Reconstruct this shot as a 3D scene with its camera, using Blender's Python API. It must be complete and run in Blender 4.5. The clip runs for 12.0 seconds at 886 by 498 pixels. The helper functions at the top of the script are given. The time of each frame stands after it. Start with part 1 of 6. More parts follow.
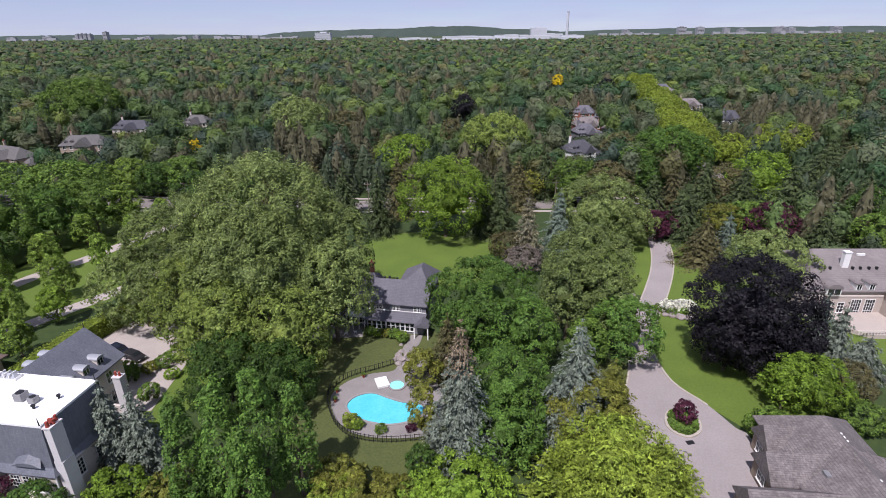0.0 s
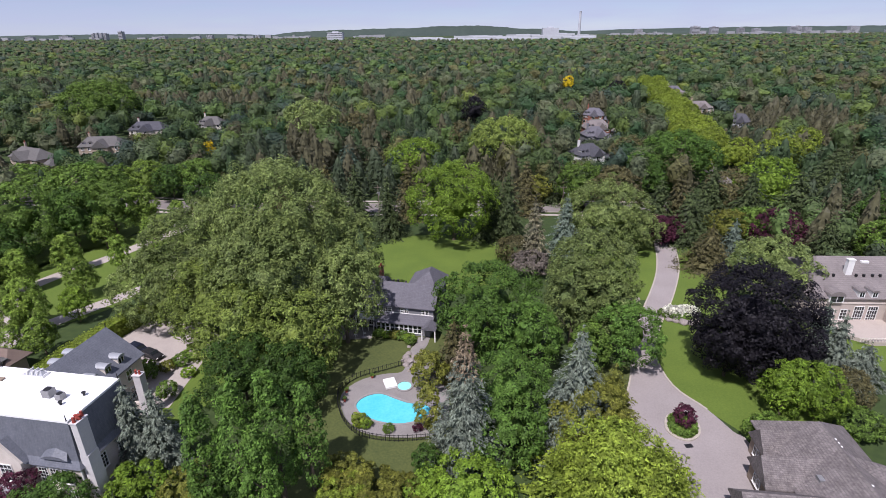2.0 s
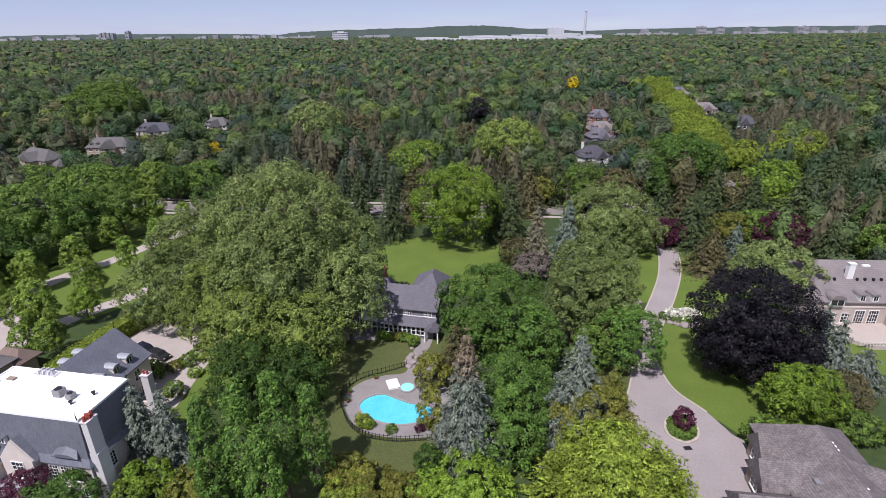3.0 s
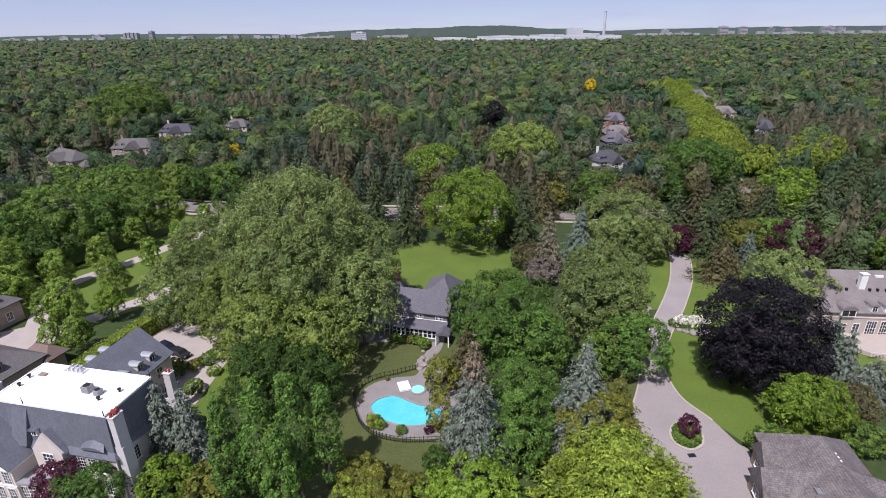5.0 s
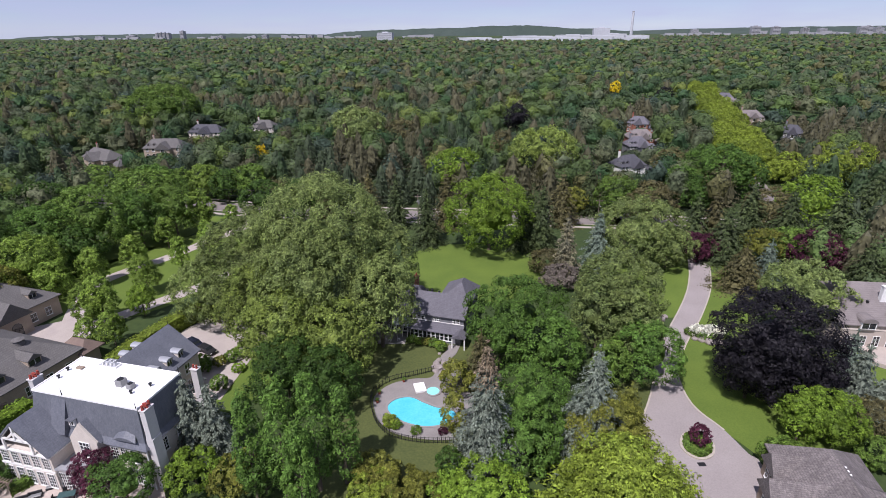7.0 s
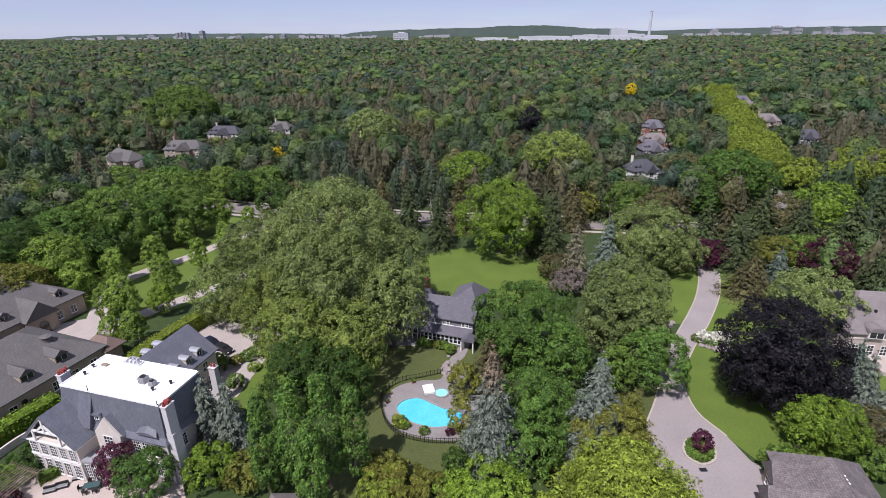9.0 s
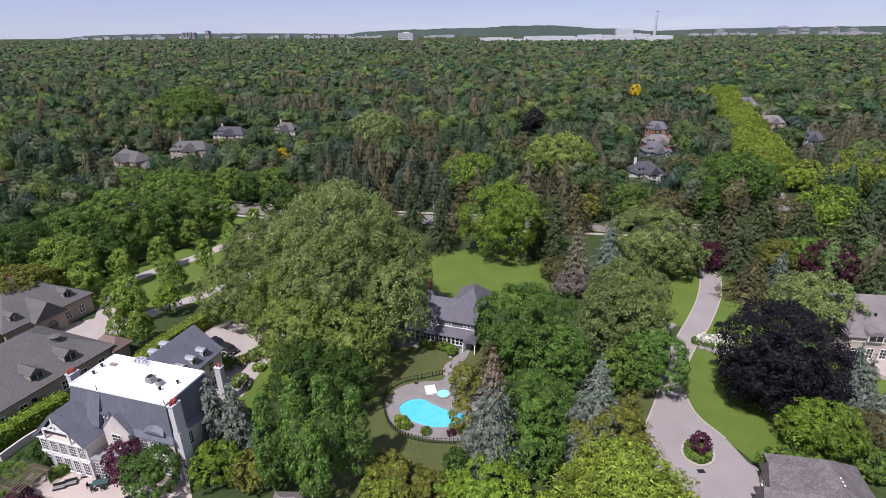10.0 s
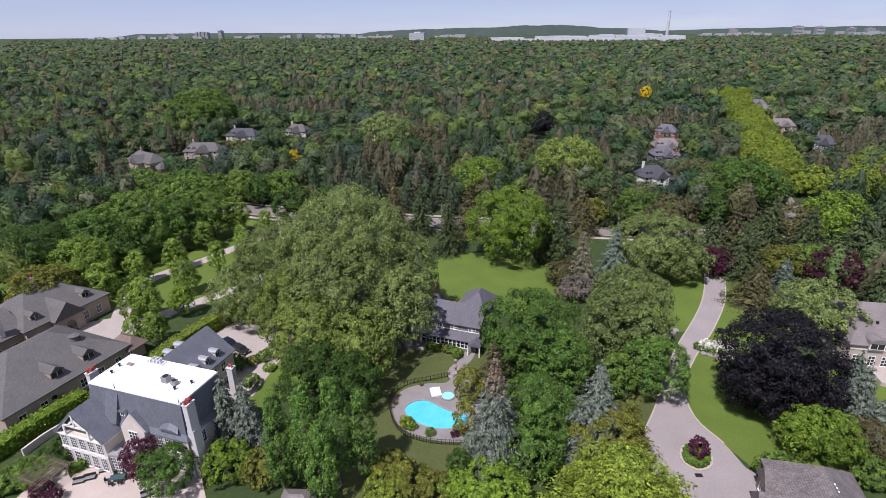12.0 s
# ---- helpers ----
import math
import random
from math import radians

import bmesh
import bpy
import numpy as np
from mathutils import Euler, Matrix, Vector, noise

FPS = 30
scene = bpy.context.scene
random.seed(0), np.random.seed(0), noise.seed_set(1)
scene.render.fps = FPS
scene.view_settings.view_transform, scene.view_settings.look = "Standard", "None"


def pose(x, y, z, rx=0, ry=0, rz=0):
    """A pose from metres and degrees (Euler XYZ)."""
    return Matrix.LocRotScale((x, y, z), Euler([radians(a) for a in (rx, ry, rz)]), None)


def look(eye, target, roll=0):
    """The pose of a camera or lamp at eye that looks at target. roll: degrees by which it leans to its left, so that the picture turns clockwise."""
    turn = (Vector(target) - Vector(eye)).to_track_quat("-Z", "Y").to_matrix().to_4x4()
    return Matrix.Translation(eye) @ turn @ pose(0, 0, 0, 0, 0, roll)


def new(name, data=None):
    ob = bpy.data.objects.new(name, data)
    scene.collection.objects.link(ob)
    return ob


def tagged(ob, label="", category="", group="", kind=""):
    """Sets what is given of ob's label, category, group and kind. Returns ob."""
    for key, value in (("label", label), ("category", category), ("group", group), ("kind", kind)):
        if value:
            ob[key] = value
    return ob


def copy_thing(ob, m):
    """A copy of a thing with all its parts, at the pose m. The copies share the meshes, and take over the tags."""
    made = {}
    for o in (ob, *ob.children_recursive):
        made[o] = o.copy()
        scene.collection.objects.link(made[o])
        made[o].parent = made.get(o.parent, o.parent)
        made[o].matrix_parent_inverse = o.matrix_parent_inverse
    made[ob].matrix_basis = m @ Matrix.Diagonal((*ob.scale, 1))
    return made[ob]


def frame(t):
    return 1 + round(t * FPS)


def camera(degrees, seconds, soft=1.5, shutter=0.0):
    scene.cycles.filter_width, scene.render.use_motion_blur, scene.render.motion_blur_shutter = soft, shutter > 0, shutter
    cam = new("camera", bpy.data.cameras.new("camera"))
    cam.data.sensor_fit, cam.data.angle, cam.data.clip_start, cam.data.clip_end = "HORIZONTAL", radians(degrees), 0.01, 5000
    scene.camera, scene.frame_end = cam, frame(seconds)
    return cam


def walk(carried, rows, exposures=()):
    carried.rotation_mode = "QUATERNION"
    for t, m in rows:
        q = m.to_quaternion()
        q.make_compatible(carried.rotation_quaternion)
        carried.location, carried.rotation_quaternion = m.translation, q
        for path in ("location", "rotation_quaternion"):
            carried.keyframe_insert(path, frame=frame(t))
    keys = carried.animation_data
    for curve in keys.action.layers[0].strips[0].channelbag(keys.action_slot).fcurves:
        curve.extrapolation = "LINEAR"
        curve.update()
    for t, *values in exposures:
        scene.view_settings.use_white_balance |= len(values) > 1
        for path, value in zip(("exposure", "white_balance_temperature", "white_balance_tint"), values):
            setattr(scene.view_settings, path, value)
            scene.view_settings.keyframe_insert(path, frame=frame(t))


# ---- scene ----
cam = camera(79.5, 12.0, soft=0.5)
PATH = [
    (0, (1.577, 0.695, 56.589), (1.337, 9.932, 52.765), -0.57),
    (0.5, (1.692, 0.102, 57.107), (1.401, 9.337, 53.281), -0.57),
    (1, (1.827, -0.445, 57.623), (1.484, 8.787, 53.795), -0.57),
    (1.5, (1.978, -0.955, 58.137), (1.590, 8.274, 54.306), -0.57),
    (2, (2.145, -1.436, 58.649), (1.718, 7.791, 54.816), -0.57),
    (2.5, (2.328, -1.896, 59.159), (1.862, 7.328, 55.325), -0.57),
    (3, (2.525, -2.340, 59.668), (2.014, 6.881, 55.833), -0.57),
    (5, (3.430, -4.069, 61.697), (2.625, 5.130, 57.860), -0.57),
    (5.5, (3.681, -4.508, 62.204), (2.774, 4.682, 58.367), -0.57),
    (6, (3.939, -4.954, 62.712), (2.927, 4.224, 58.874), -0.57),
    (6.5, (4.204, -5.409, 63.221), (3.089, 3.757, 59.383), -0.57),
    (7, (4.474, -5.873, 63.731), (3.264, 3.281, 59.892), -0.57),
    (9, (5.588, -7.799, 65.789), (4.118, 1.316, 61.948), -0.57),
    (9.5, (5.870, -8.286, 66.310), (4.360, 0.823, 62.468), -0.57),
    (10, (6.150, -8.767, 66.834), (4.602, 0.334, 62.991), -0.57),
    (10.5, (6.429, -9.239, 67.361), (4.838, -0.146, 63.516), -0.57),
    (11, (6.704, -9.695, 67.892), (5.065, -0.611, 64.045), -0.57),
    (11.5, (6.975, -10.128, 68.427), (5.287, -1.054, 64.578), -0.57),
    (12, (7.241, -10.532, 68.966), (5.517, -1.465, 65.115), -0.57),
]
walk(cam, [(t, look(eye, target, roll)) for t, eye, target, roll in PATH], [(0, 0.14, 6200, 21), (12, 0.14, 6200, 21)])

# ---- light ----
SUN_EL, SUN_DIR = 58.0, (-0.42, -0.91)          # height of the sun, and the way towards it on the ground
sun_az = math.atan2(SUN_DIR[0], SUN_DIR[1])      # clockwise from +y
world = bpy.data.worlds.new("world")
scene.world = world
world.use_nodes = True
wn = world.node_tree
sky = wn.nodes.new("ShaderNodeTexSky")
sky.sky_type, sky.sun_disc = "NISHITA", False
sky.sun_elevation, sky.sun_rotation = radians(SUN_EL), sun_az
sky.air_density, sky.dust_density, sky.ozone_density = 0.6, 0.0, 3.5
bgnode = wn.nodes["Background"]
bgnode.inputs[1].default_value = 0.08
wn.links.new(sky.outputs[0], bgnode.inputs[0])
veil = wn.nodes.new("ShaderNodeBackground")            # a thin, even layer of bright summer cloud over the blue
veil.inputs[0].default_value, veil.inputs[1].default_value = (0.66, 0.72, 0.95, 1), 0.7
blend = wn.nodes.new("ShaderNodeMixShader")
wtc, wmap, wnoise, wrange = (wn.nodes.new(n) for n in ("ShaderNodeTexCoord", "ShaderNodeMapping", "ShaderNodeTexNoise", "ShaderNodeMapRange"))
wmap.inputs["Scale"].default_value = (2.5, 2.5, 16)
wnoise.inputs["Scale"].default_value, wnoise.inputs["Detail"].default_value = 3.0, 6
wrange.inputs[1].default_value, wrange.inputs[2].default_value, wrange.inputs[3].default_value, wrange.inputs[4].default_value = 0.35, 0.7, 0.52, 0.8
wn.links.new(wtc.outputs["Generated"], wmap.inputs[0])
wn.links.new(wmap.outputs[0], wnoise.inputs["Vector"])
wn.links.new(wnoise.outputs[0], wrange.inputs[0])
wn.links.new(wrange.outputs[0], blend.inputs[0])
wn.links.new(bgnode.outputs[0], blend.inputs[1])
wn.links.new(veil.outputs[0], blend.inputs[2])
wn.links.new(blend.outputs[0], wn.nodes["World Output"].inputs[0])
sun = new("sun", bpy.data.lights.new("sun", "SUN"))
sun.data.energy, sun.data.angle, sun.data.color = 5.0, radians(0.6), (1.0, 0.97, 0.93)
se = radians(SUN_EL)
sun.matrix_world = look((0, 0, 200), (-math.sin(sun_az) * math.cos(se) * 100, -math.cos(sun_az) * math.cos(se) * 100, 200 - math.sin(se) * 100))


# ---- materials ----
def mat(name, col, col2=None, scale=0.6, fine=8.0, rough=0.8, bump=0.15, spec=0.3, metal=0.0, stretch=(1, 1, 1)):
    """A surface with large patches and fine grain, in metres."""
    m = bpy.data.materials.new(name)
    m.use_nodes = True
    nt = m.node_tree
    b = nt.nodes["Principled BSDF"]
    col2 = col2 or tuple(c * 0.72 for c in col)
    tc = nt.nodes.new("ShaderNodeTexCoord")
    mp = nt.nodes.new("ShaderNodeMapping")
    mp.inputs["Scale"].default_value = stretch
    nt.links.new(tc.outputs["Object"], mp.inputs[0])
    n1, n2 = nt.nodes.new("ShaderNodeTexNoise"), nt.nodes.new("ShaderNodeTexNoise")
    n1.inputs["Scale"].default_value, n2.inputs["Scale"].default_value = scale, fine
    n1.inputs["Detail"].default_value, n2.inputs["Detail"].default_value = 4, 3
    mx = nt.nodes.new("ShaderNodeMix")
    mx.data_type = "RGBA"
    ad = nt.nodes.new("ShaderNodeMath")
    ad.operation = "MULTIPLY_ADD"
    ad.inputs[1].default_value, ad.inputs[2].default_value = 0.5, -0.05
    ad2 = nt.nodes.new("ShaderNodeMath")
    ad2.operation = "MULTIPLY_ADD"
    ad2.inputs[1].default_value = 0.55
    ramp = nt.nodes.new("ShaderNodeMapRange")
    ramp.inputs[1].default_value, ramp.inputs[2].default_value = 0.3, 0.7
    for n in (n1, n2):
        nt.links.new(mp.outputs[0], n.inputs["Vector"])
    nt.links.new(n1.outputs[0], ad.inputs[0])
    nt.links.new(n2.outputs[0], ad2.inputs[0])
    nt.links.new(ad.outputs[0], ad2.inputs[2])
    nt.links.new(ad2.outputs[0], ramp.inputs[0])
    nt.links.new(ramp.outputs[0], mx.inputs[0])
    mx.inputs[6].default_value, mx.inputs[7].default_value = (*col2, 1), (*col, 1)
    nt.links.new(mx.outputs[2], b.inputs["Base Color"])
    b.inputs["Roughness"].default_value, b.inputs["Metallic"].default_value = rough, metal
    b.inputs["Specular IOR Level"].default_value = spec
    if bump:
        bp = nt.nodes.new("ShaderNodeBump")
        bp.inputs["Strength"].default_value, bp.inputs["Distance"].default_value = bump, 0.05
        nt.links.new(n2.outputs[0], bp.inputs["Height"])
        nt.links.new(bp.outputs[0], b.inputs["Normal"])
    return m


def courses(m, height, strength):
    """Adds shingle courses to a roof surface: bands up the slope and broken joints across it."""
    nt = m.node_tree
    b = nt.nodes["Principled BSDF"]
    tc = nt.nodes.new("ShaderNodeTexCoord")
    br = nt.nodes.new("ShaderNodeTexBrick")
    br.inputs["Scale"].default_value = 1.0
    br.inputs["Brick Width"].default_value, br.inputs["Row Height"].default_value = height * 1.6, height
    br.inputs["Mortar Size"].default_value = height * 0.09
    br.inputs["Color1"].default_value, br.inputs["Color2"].default_value = (1, 1, 1, 1), (0.62, 0.62, 0.66, 1)
    br.inputs["Mortar"].default_value = (0.4, 0.4, 0.4, 1)
    sx, cb, ad = nt.nodes.new("ShaderNodeSeparateXYZ"), nt.nodes.new("ShaderNodeCombineXYZ"), nt.nodes.new("ShaderNodeMath")
    nt.links.new(tc.outputs["Object"], sx.inputs[0])
    nt.links.new(sx.outputs[0], ad.inputs[0])
    nt.links.new(sx.outputs[1], ad.inputs[1])
    nt.links.new(ad.outputs[0], cb.inputs[0])
    nt.links.new(sx.outputs[2], cb.inputs[1])
    nt.links.new(cb.outputs[0], br.inputs["Vector"])
    old = b.inputs["Base Color"].links[0].from_socket
    mx = nt.nodes.new("ShaderNodeMix")
    mx.data_type, mx.blend_type = "RGBA", "MULTIPLY"
    mx.inputs[0].default_value = strength
    nt.links.new(old, mx.inputs[6])
    nt.links.new(br.outputs["Color"], mx.inputs[7])
    nt.links.new(mx.outputs[2], b.inputs["Base Color"])
    return m


def leafmat(name, col, spread=0.42, trans=0.27, warm=(1.25, 1.1, 0.7), grain=(0.6, 1.42), patch=1.1, relief=0.5):
    """Foliage: each leaf clump a little lighter, darker or yellower, some light passing through."""
    m = bpy.data.materials.new(name)
    m.use_nodes = True
    nt = m.node_tree
    b, out = nt.nodes["Principled BSDF"], nt.nodes["Material Output"]
    geo, obi = nt.nodes.new("ShaderNodeNewGeometry"), nt.nodes.new("ShaderNodeObjectInfo")
    tc = nt.nodes.new("ShaderNodeTexCoord")
    n = nt.nodes.new("ShaderNodeTexNoise")
    n.inputs["Scale"].default_value, n.inputs["Detail"].default_value = 0.35, 3
    nt.links.new(geo.outputs["Position"], n.inputs["Vector"])
    mx = nt.nodes.new("ShaderNodeMix")
    mx.data_type = "RGBA"
    mx.inputs[6].default_value = (*[c * 0.85 for c in col], 1)
    mx.inputs[7].default_value = (*[c * w for c, w in zip(col, warm)], 1)
    nt.links.new(n.outputs[0], mx.inputs[0])
    val = nt.nodes.new("ShaderNodeMath")
    val.operation = "MULTIPLY_ADD"
    val.inputs[1].default_value, val.inputs[2].default_value = 2 * spread, 1 - spread
    nt.links.new(geo.outputs["Random Per Island"], val.inputs[0])
    v2 = nt.nodes.new("ShaderNodeMath")
    v2.operation = "MULTIPLY_ADD"
    v2.inputs[1].default_value, v2.inputs[2].default_value = 0.4, 0.8
    nt.links.new(obi.outputs["Random"], v2.inputs[0])
    v3 = nt.nodes.new("ShaderNodeMath")
    v3.operation = "MULTIPLY"
    nt.links.new(val.outputs[0], v3.inputs[0])
    nt.links.new(v2.outputs[0], v3.inputs[1])
    fine = nt.nodes.new("ShaderNodeTexNoise")
    fine.inputs["Scale"].default_value, fine.inputs["Detail"].default_value = patch, 3
    nt.links.new(geo.outputs["Position"], fine.inputs["Vector"])
    fr = nt.nodes.new("ShaderNodeMapRange")
    fr.inputs[1].default_value, fr.inputs[2].default_value, fr.inputs[3].default_value, fr.inputs[4].default_value = 0.35, 0.65, *grain
    nt.links.new(fine.outputs[0], fr.inputs[0])
    v4 = nt.nodes.new("ShaderNodeMath")
    v4.operation = "MULTIPLY"
    nt.links.new(v3.outputs[0], v4.inputs[0])
    nt.links.new(fr.outputs[0], v4.inputs[1])
    bp = nt.nodes.new("ShaderNodeBump")
    bp.inputs["Strength"].default_value, bp.inputs["Distance"].default_value = relief, 0.25
    nt.links.new(fine.outputs[0], bp.inputs["Height"])
    nt.links.new(bp.outputs[0], b.inputs["Normal"])
    hsv = nt.nodes.new("ShaderNodeHueSaturation")
    nt.links.new(mx.outputs[2], hsv.inputs["Color"])
    nt.links.new(v4.outputs[0], hsv.inputs["Value"])
    nt.links.new(hsv.outputs[0], b.inputs["Base Color"])
    b.inputs["Roughness"].default_value, b.inputs["Specular IOR Level"].default_value = 0.55, 0.14
    tr = nt.nodes.new("ShaderNodeBsdfTranslucent")
    nt.links.new(hsv.outputs[0], tr.inputs[0])
    ms = nt.nodes.new("ShaderNodeMixShader")
    ms.inputs[0].default_value = trans
    nt.links.new(b.outputs[0], ms.inputs[1])
    nt.links.new(tr.outputs[0], ms.inputs[2])
    nt.links.new(ms.outputs[0], out.inputs[0])
    return m


SILVER = leafmat("silver_leaves", (0.142, 0.2, 0.076))
MIDSILVER = leafmat("soft_green_leaves", (0.15, 0.215, 0.058))
MID = leafmat("green_leaves", (0.1, 0.178, 0.04))
DARK = leafmat("dark_green_leaves", (0.05, 0.105, 0.025))
DARKMAPLE = leafmat("maple_leaves", (0.078, 0.158, 0.036))
LIGHT = leafmat("light_green_leaves", (0.128, 0.22, 0.032))
LIME = leafmat("lime_leaves", (0.175, 0.25, 0.042))
OLIVE = leafmat("olive_leaves", (0.13, 0.15, 0.035))
WILLOW = leafmat("willow_leaves", (0.145, 0.205, 0.08))
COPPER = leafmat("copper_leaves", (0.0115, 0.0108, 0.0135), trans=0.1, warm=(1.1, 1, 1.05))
MAROON = leafmat("maroon_leaves", (0.055, 0.017, 0.032), trans=0.2, warm=(1.3, 1, 1))
YELLOW = leafmat("yellow_leaves", (0.55, 0.45, 0.02))
BLUE = leafmat("blue_spruce_needles", (0.115, 0.15, 0.118), trans=0.12, warm=(1.05, 1.05, 1.0))
BLUEBROWN = leafmat("grey_spruce_needles", (0.15, 0.165, 0.125), trans=0.12, warm=(1.3, 1.0, 0.7))
BLUEGREY = leafmat("grey_blue_needles", (0.15, 0.18, 0.145), trans=0.12, warm=(1.05, 1.03, 0.95))
TAN = leafmat("tan_needles", (0.2, 0.165, 0.115), trans=0.12, warm=(1.1, 1.0, 0.9))
FRESH = leafmat("fresh_green_leaves", (0.15, 0.245, 0.05))
PINE = leafmat("pine_needles", (0.05, 0.075, 0.035), trans=0.12)
BROWN = leafmat("brownish_needles", (0.085, 0.085, 0.045), trans=0.12)
GREYBARK = leafmat("bare_twigs", (0.14, 0.12, 0.1), trans=0.1, warm=(1, 1, 1))
BARK = mat("bark", (0.12, 0.095, 0.07), scale=2, fine=14, bump=0.5, stretch=(1, 1, 0.2))
BLOSSOM = leafmat("white_blossom", (0.6, 0.6, 0.52), trans=0.2, warm=(1, 1, 0.95))

GRASS = mat("grass", (0.118, 0.168, 0.026), (0.074, 0.118, 0.018), scale=0.12, fine=3.0, rough=0.9, bump=0.4)
DRYGRASS = mat("dry_grass", (0.098, 0.112, 0.032), (0.05, 0.066, 0.02), scale=0.15, fine=2.5, rough=0.9, bump=0.4)
EARTH = mat("undergrowth", (0.05, 0.075, 0.02), (0.025, 0.045, 0.013), scale=0.05, fine=0.8, rough=0.95, bump=0.5)
ASPHALT = mat("asphalt", (0.23, 0.205, 0.19), (0.17, 0.15, 0.145), scale=0.15, fine=5, rough=0.9)
PAVING = mat("pale_paving", (0.42, 0.37, 0.33), (0.32, 0.28, 0.26), scale=0.3, fine=6, rough=0.85)
DRIVE = mat("drive_paving", (0.315, 0.28, 0.268), (0.24, 0.212, 0.204), scale=0.12, fine=4, rough=0.9)
KERB = mat("kerb_stone", (0.45, 0.4, 0.34), scale=1, fine=6)
CONCRETE = mat("pool_concrete", (0.275, 0.252, 0.238), (0.18, 0.165, 0.158), scale=0.4, fine=7)
POOLWATER = mat("pool_water", (0.12, 0.57, 0.68), (0.07, 0.47, 0.6), scale=0.5, fine=2.5, rough=0.08, bump=0.03, spec=0.5)
SPAWATER = mat("spa_water", (0.3, 0.75, 0.72), (0.24, 0.68, 0.68), scale=0.8, fine=2.5, rough=0.1, bump=0.03, spec=0.5)
COPING = mat("coping_stone", (0.3, 0.28, 0.27), scale=1.5, fine=8)
WHITE = mat("white_paint", (0.78, 0.77, 0.74), (0.68, 0.67, 0.65), scale=1, fine=8, rough=0.6, bump=0.05)
MEMBRANE = mat("white_roof_membrane", (0.85, 0.85, 0.84), (0.74, 0.74, 0.74), scale=0.25, fine=3, rough=0.6, bump=0.05)
SLATE = courses(mat("blue_grey_slate", (0.17, 0.178, 0.205), (0.11, 0.118, 0.138), scale=0.5, fine=4, rough=0.55, stretch=(1, 1, 0.25)), 0.22, 0.3)
GREYROOF = courses(mat("grey_shingle", (0.155, 0.15, 0.17), (0.11, 0.105, 0.12), scale=0.4, fine=5, rough=0.85), 0.2, 0.4)
BROWNROOF = courses(mat("brown_shingle", (0.25, 0.22, 0.21), (0.17, 0.15, 0.145), scale=0.3, fine=5, rough=0.85), 0.25, 0.45)
SHAKE = courses(mat("weathered_shake", (0.26, 0.23, 0.22), (0.12, 0.105, 0.1), scale=0.5, fine=3, rough=0.9, stretch=(1, 1, 0.4)), 0.19, 0.7)
TAUPEROOF = courses(mat("taupe_shingle", (0.15, 0.142, 0.136), (0.105, 0.1, 0.095), scale=0.35, fine=5, rough=0.85), 0.22, 0.4)
STONE = mat("cream_stone", (0.62, 0.56, 0.5), (0.5, 0.45, 0.4), scale=0.7, fine=6, rough=0.85)
RENDERED = mat("pale_render", (0.58, 0.56, 0.55), (0.48, 0.46, 0.46), scale=0.8, fine=6, rough=0.85)
DARKROOF = courses(mat("dark_grey_shingle", (0.095, 0.095, 0.11), (0.065, 0.065, 0.075), scale=0.4, fine=5, rough=0.85), 0.2, 0.4)
CREAM = mat("cream_render", (0.44, 0.38, 0.33), (0.36, 0.31, 0.275), scale=0.6, fine=6, rough=0.85)
BUFF = mat("buff_brick", (0.4, 0.33, 0.26), (0.3, 0.24, 0.19), scale=0.7, fine=7, rough=0.9)
REDBRICK = mat("red_brick", (0.3, 0.13, 0.09), (0.2, 0.085, 0.06), scale=0.8, fine=7, rough=0.9)
SIDING = mat("grey_siding", (0.2, 0.2, 0.215), (0.15, 0.15, 0.165), scale=0.5, fine=5, rough=0.75, stretch=(0.3, 0.3, 4))
GLASS = mat("window_glass", (0.02, 0.024, 0.03), (0.015, 0.018, 0.02), rough=0.06, bump=0, spec=0.8)
BLACKIRON = mat("black_iron", (0.02, 0.02, 0.022), rough=0.5, bump=0)
TERRACOTTA = mat("terracotta", (0.35, 0.07, 0.05), (0.24, 0.045, 0.035), scale=2, fine=9)
STEEL = mat("grey_metal", (0.3, 0.3, 0.3), rough=0.5, bump=0.02, metal=0.4)
ZINC = mat("zinc_sheet", (0.4, 0.41, 0.43), (0.3, 0.31, 0.33), rough=0.45, bump=0.05, metal=0.3)
TIMBER = mat("timber", (0.3, 0.24, 0.18), (0.2, 0.155, 0.12), scale=1.5, fine=10, stretch=(1, 1, 0.2))
POLEWOOD = mat("pole_wood", (0.2, 0.16, 0.13), scale=2, fine=12)
CARPAINT = mat("dark_car_paint", (0.012, 0.015, 0.03), rough=0.2, bump=0, spec=0.6)
RUBBER = mat("tyre_rubber", (0.02, 0.02, 0.02), rough=0.8, bump=0)
ROCK = mat("garden_rock", (0.34, 0.3, 0.28), (0.2, 0.17, 0.16), scale=1.2, fine=6, rough=0.9, bump=0.5)
FARWHITE = mat("pale_cladding", (0.52, 0.53, 0.56), (0.4, 0.41, 0.44), scale=0.02, fine=0.2, rough=0.7, bump=0)
FARGREY = mat("grey_concrete", (0.36, 0.36, 0.38), (0.27, 0.27, 0.29), scale=0.02, fine=0.2, rough=0.8, bump=0)


# ---- mesh helpers ----
def mesh_ob(name, verts, faces, material, parent=None, label=""):
    me = bpy.data.meshes.new(name)
    me.from_pydata(verts, [], faces)
    for m in (material if isinstance(material, (list, tuple)) else [material]):
        me.materials.append(m)
    ob = new(name, me)
    if parent is not None:
        ob.parent = parent
    return tagged(ob, label) if label else ob


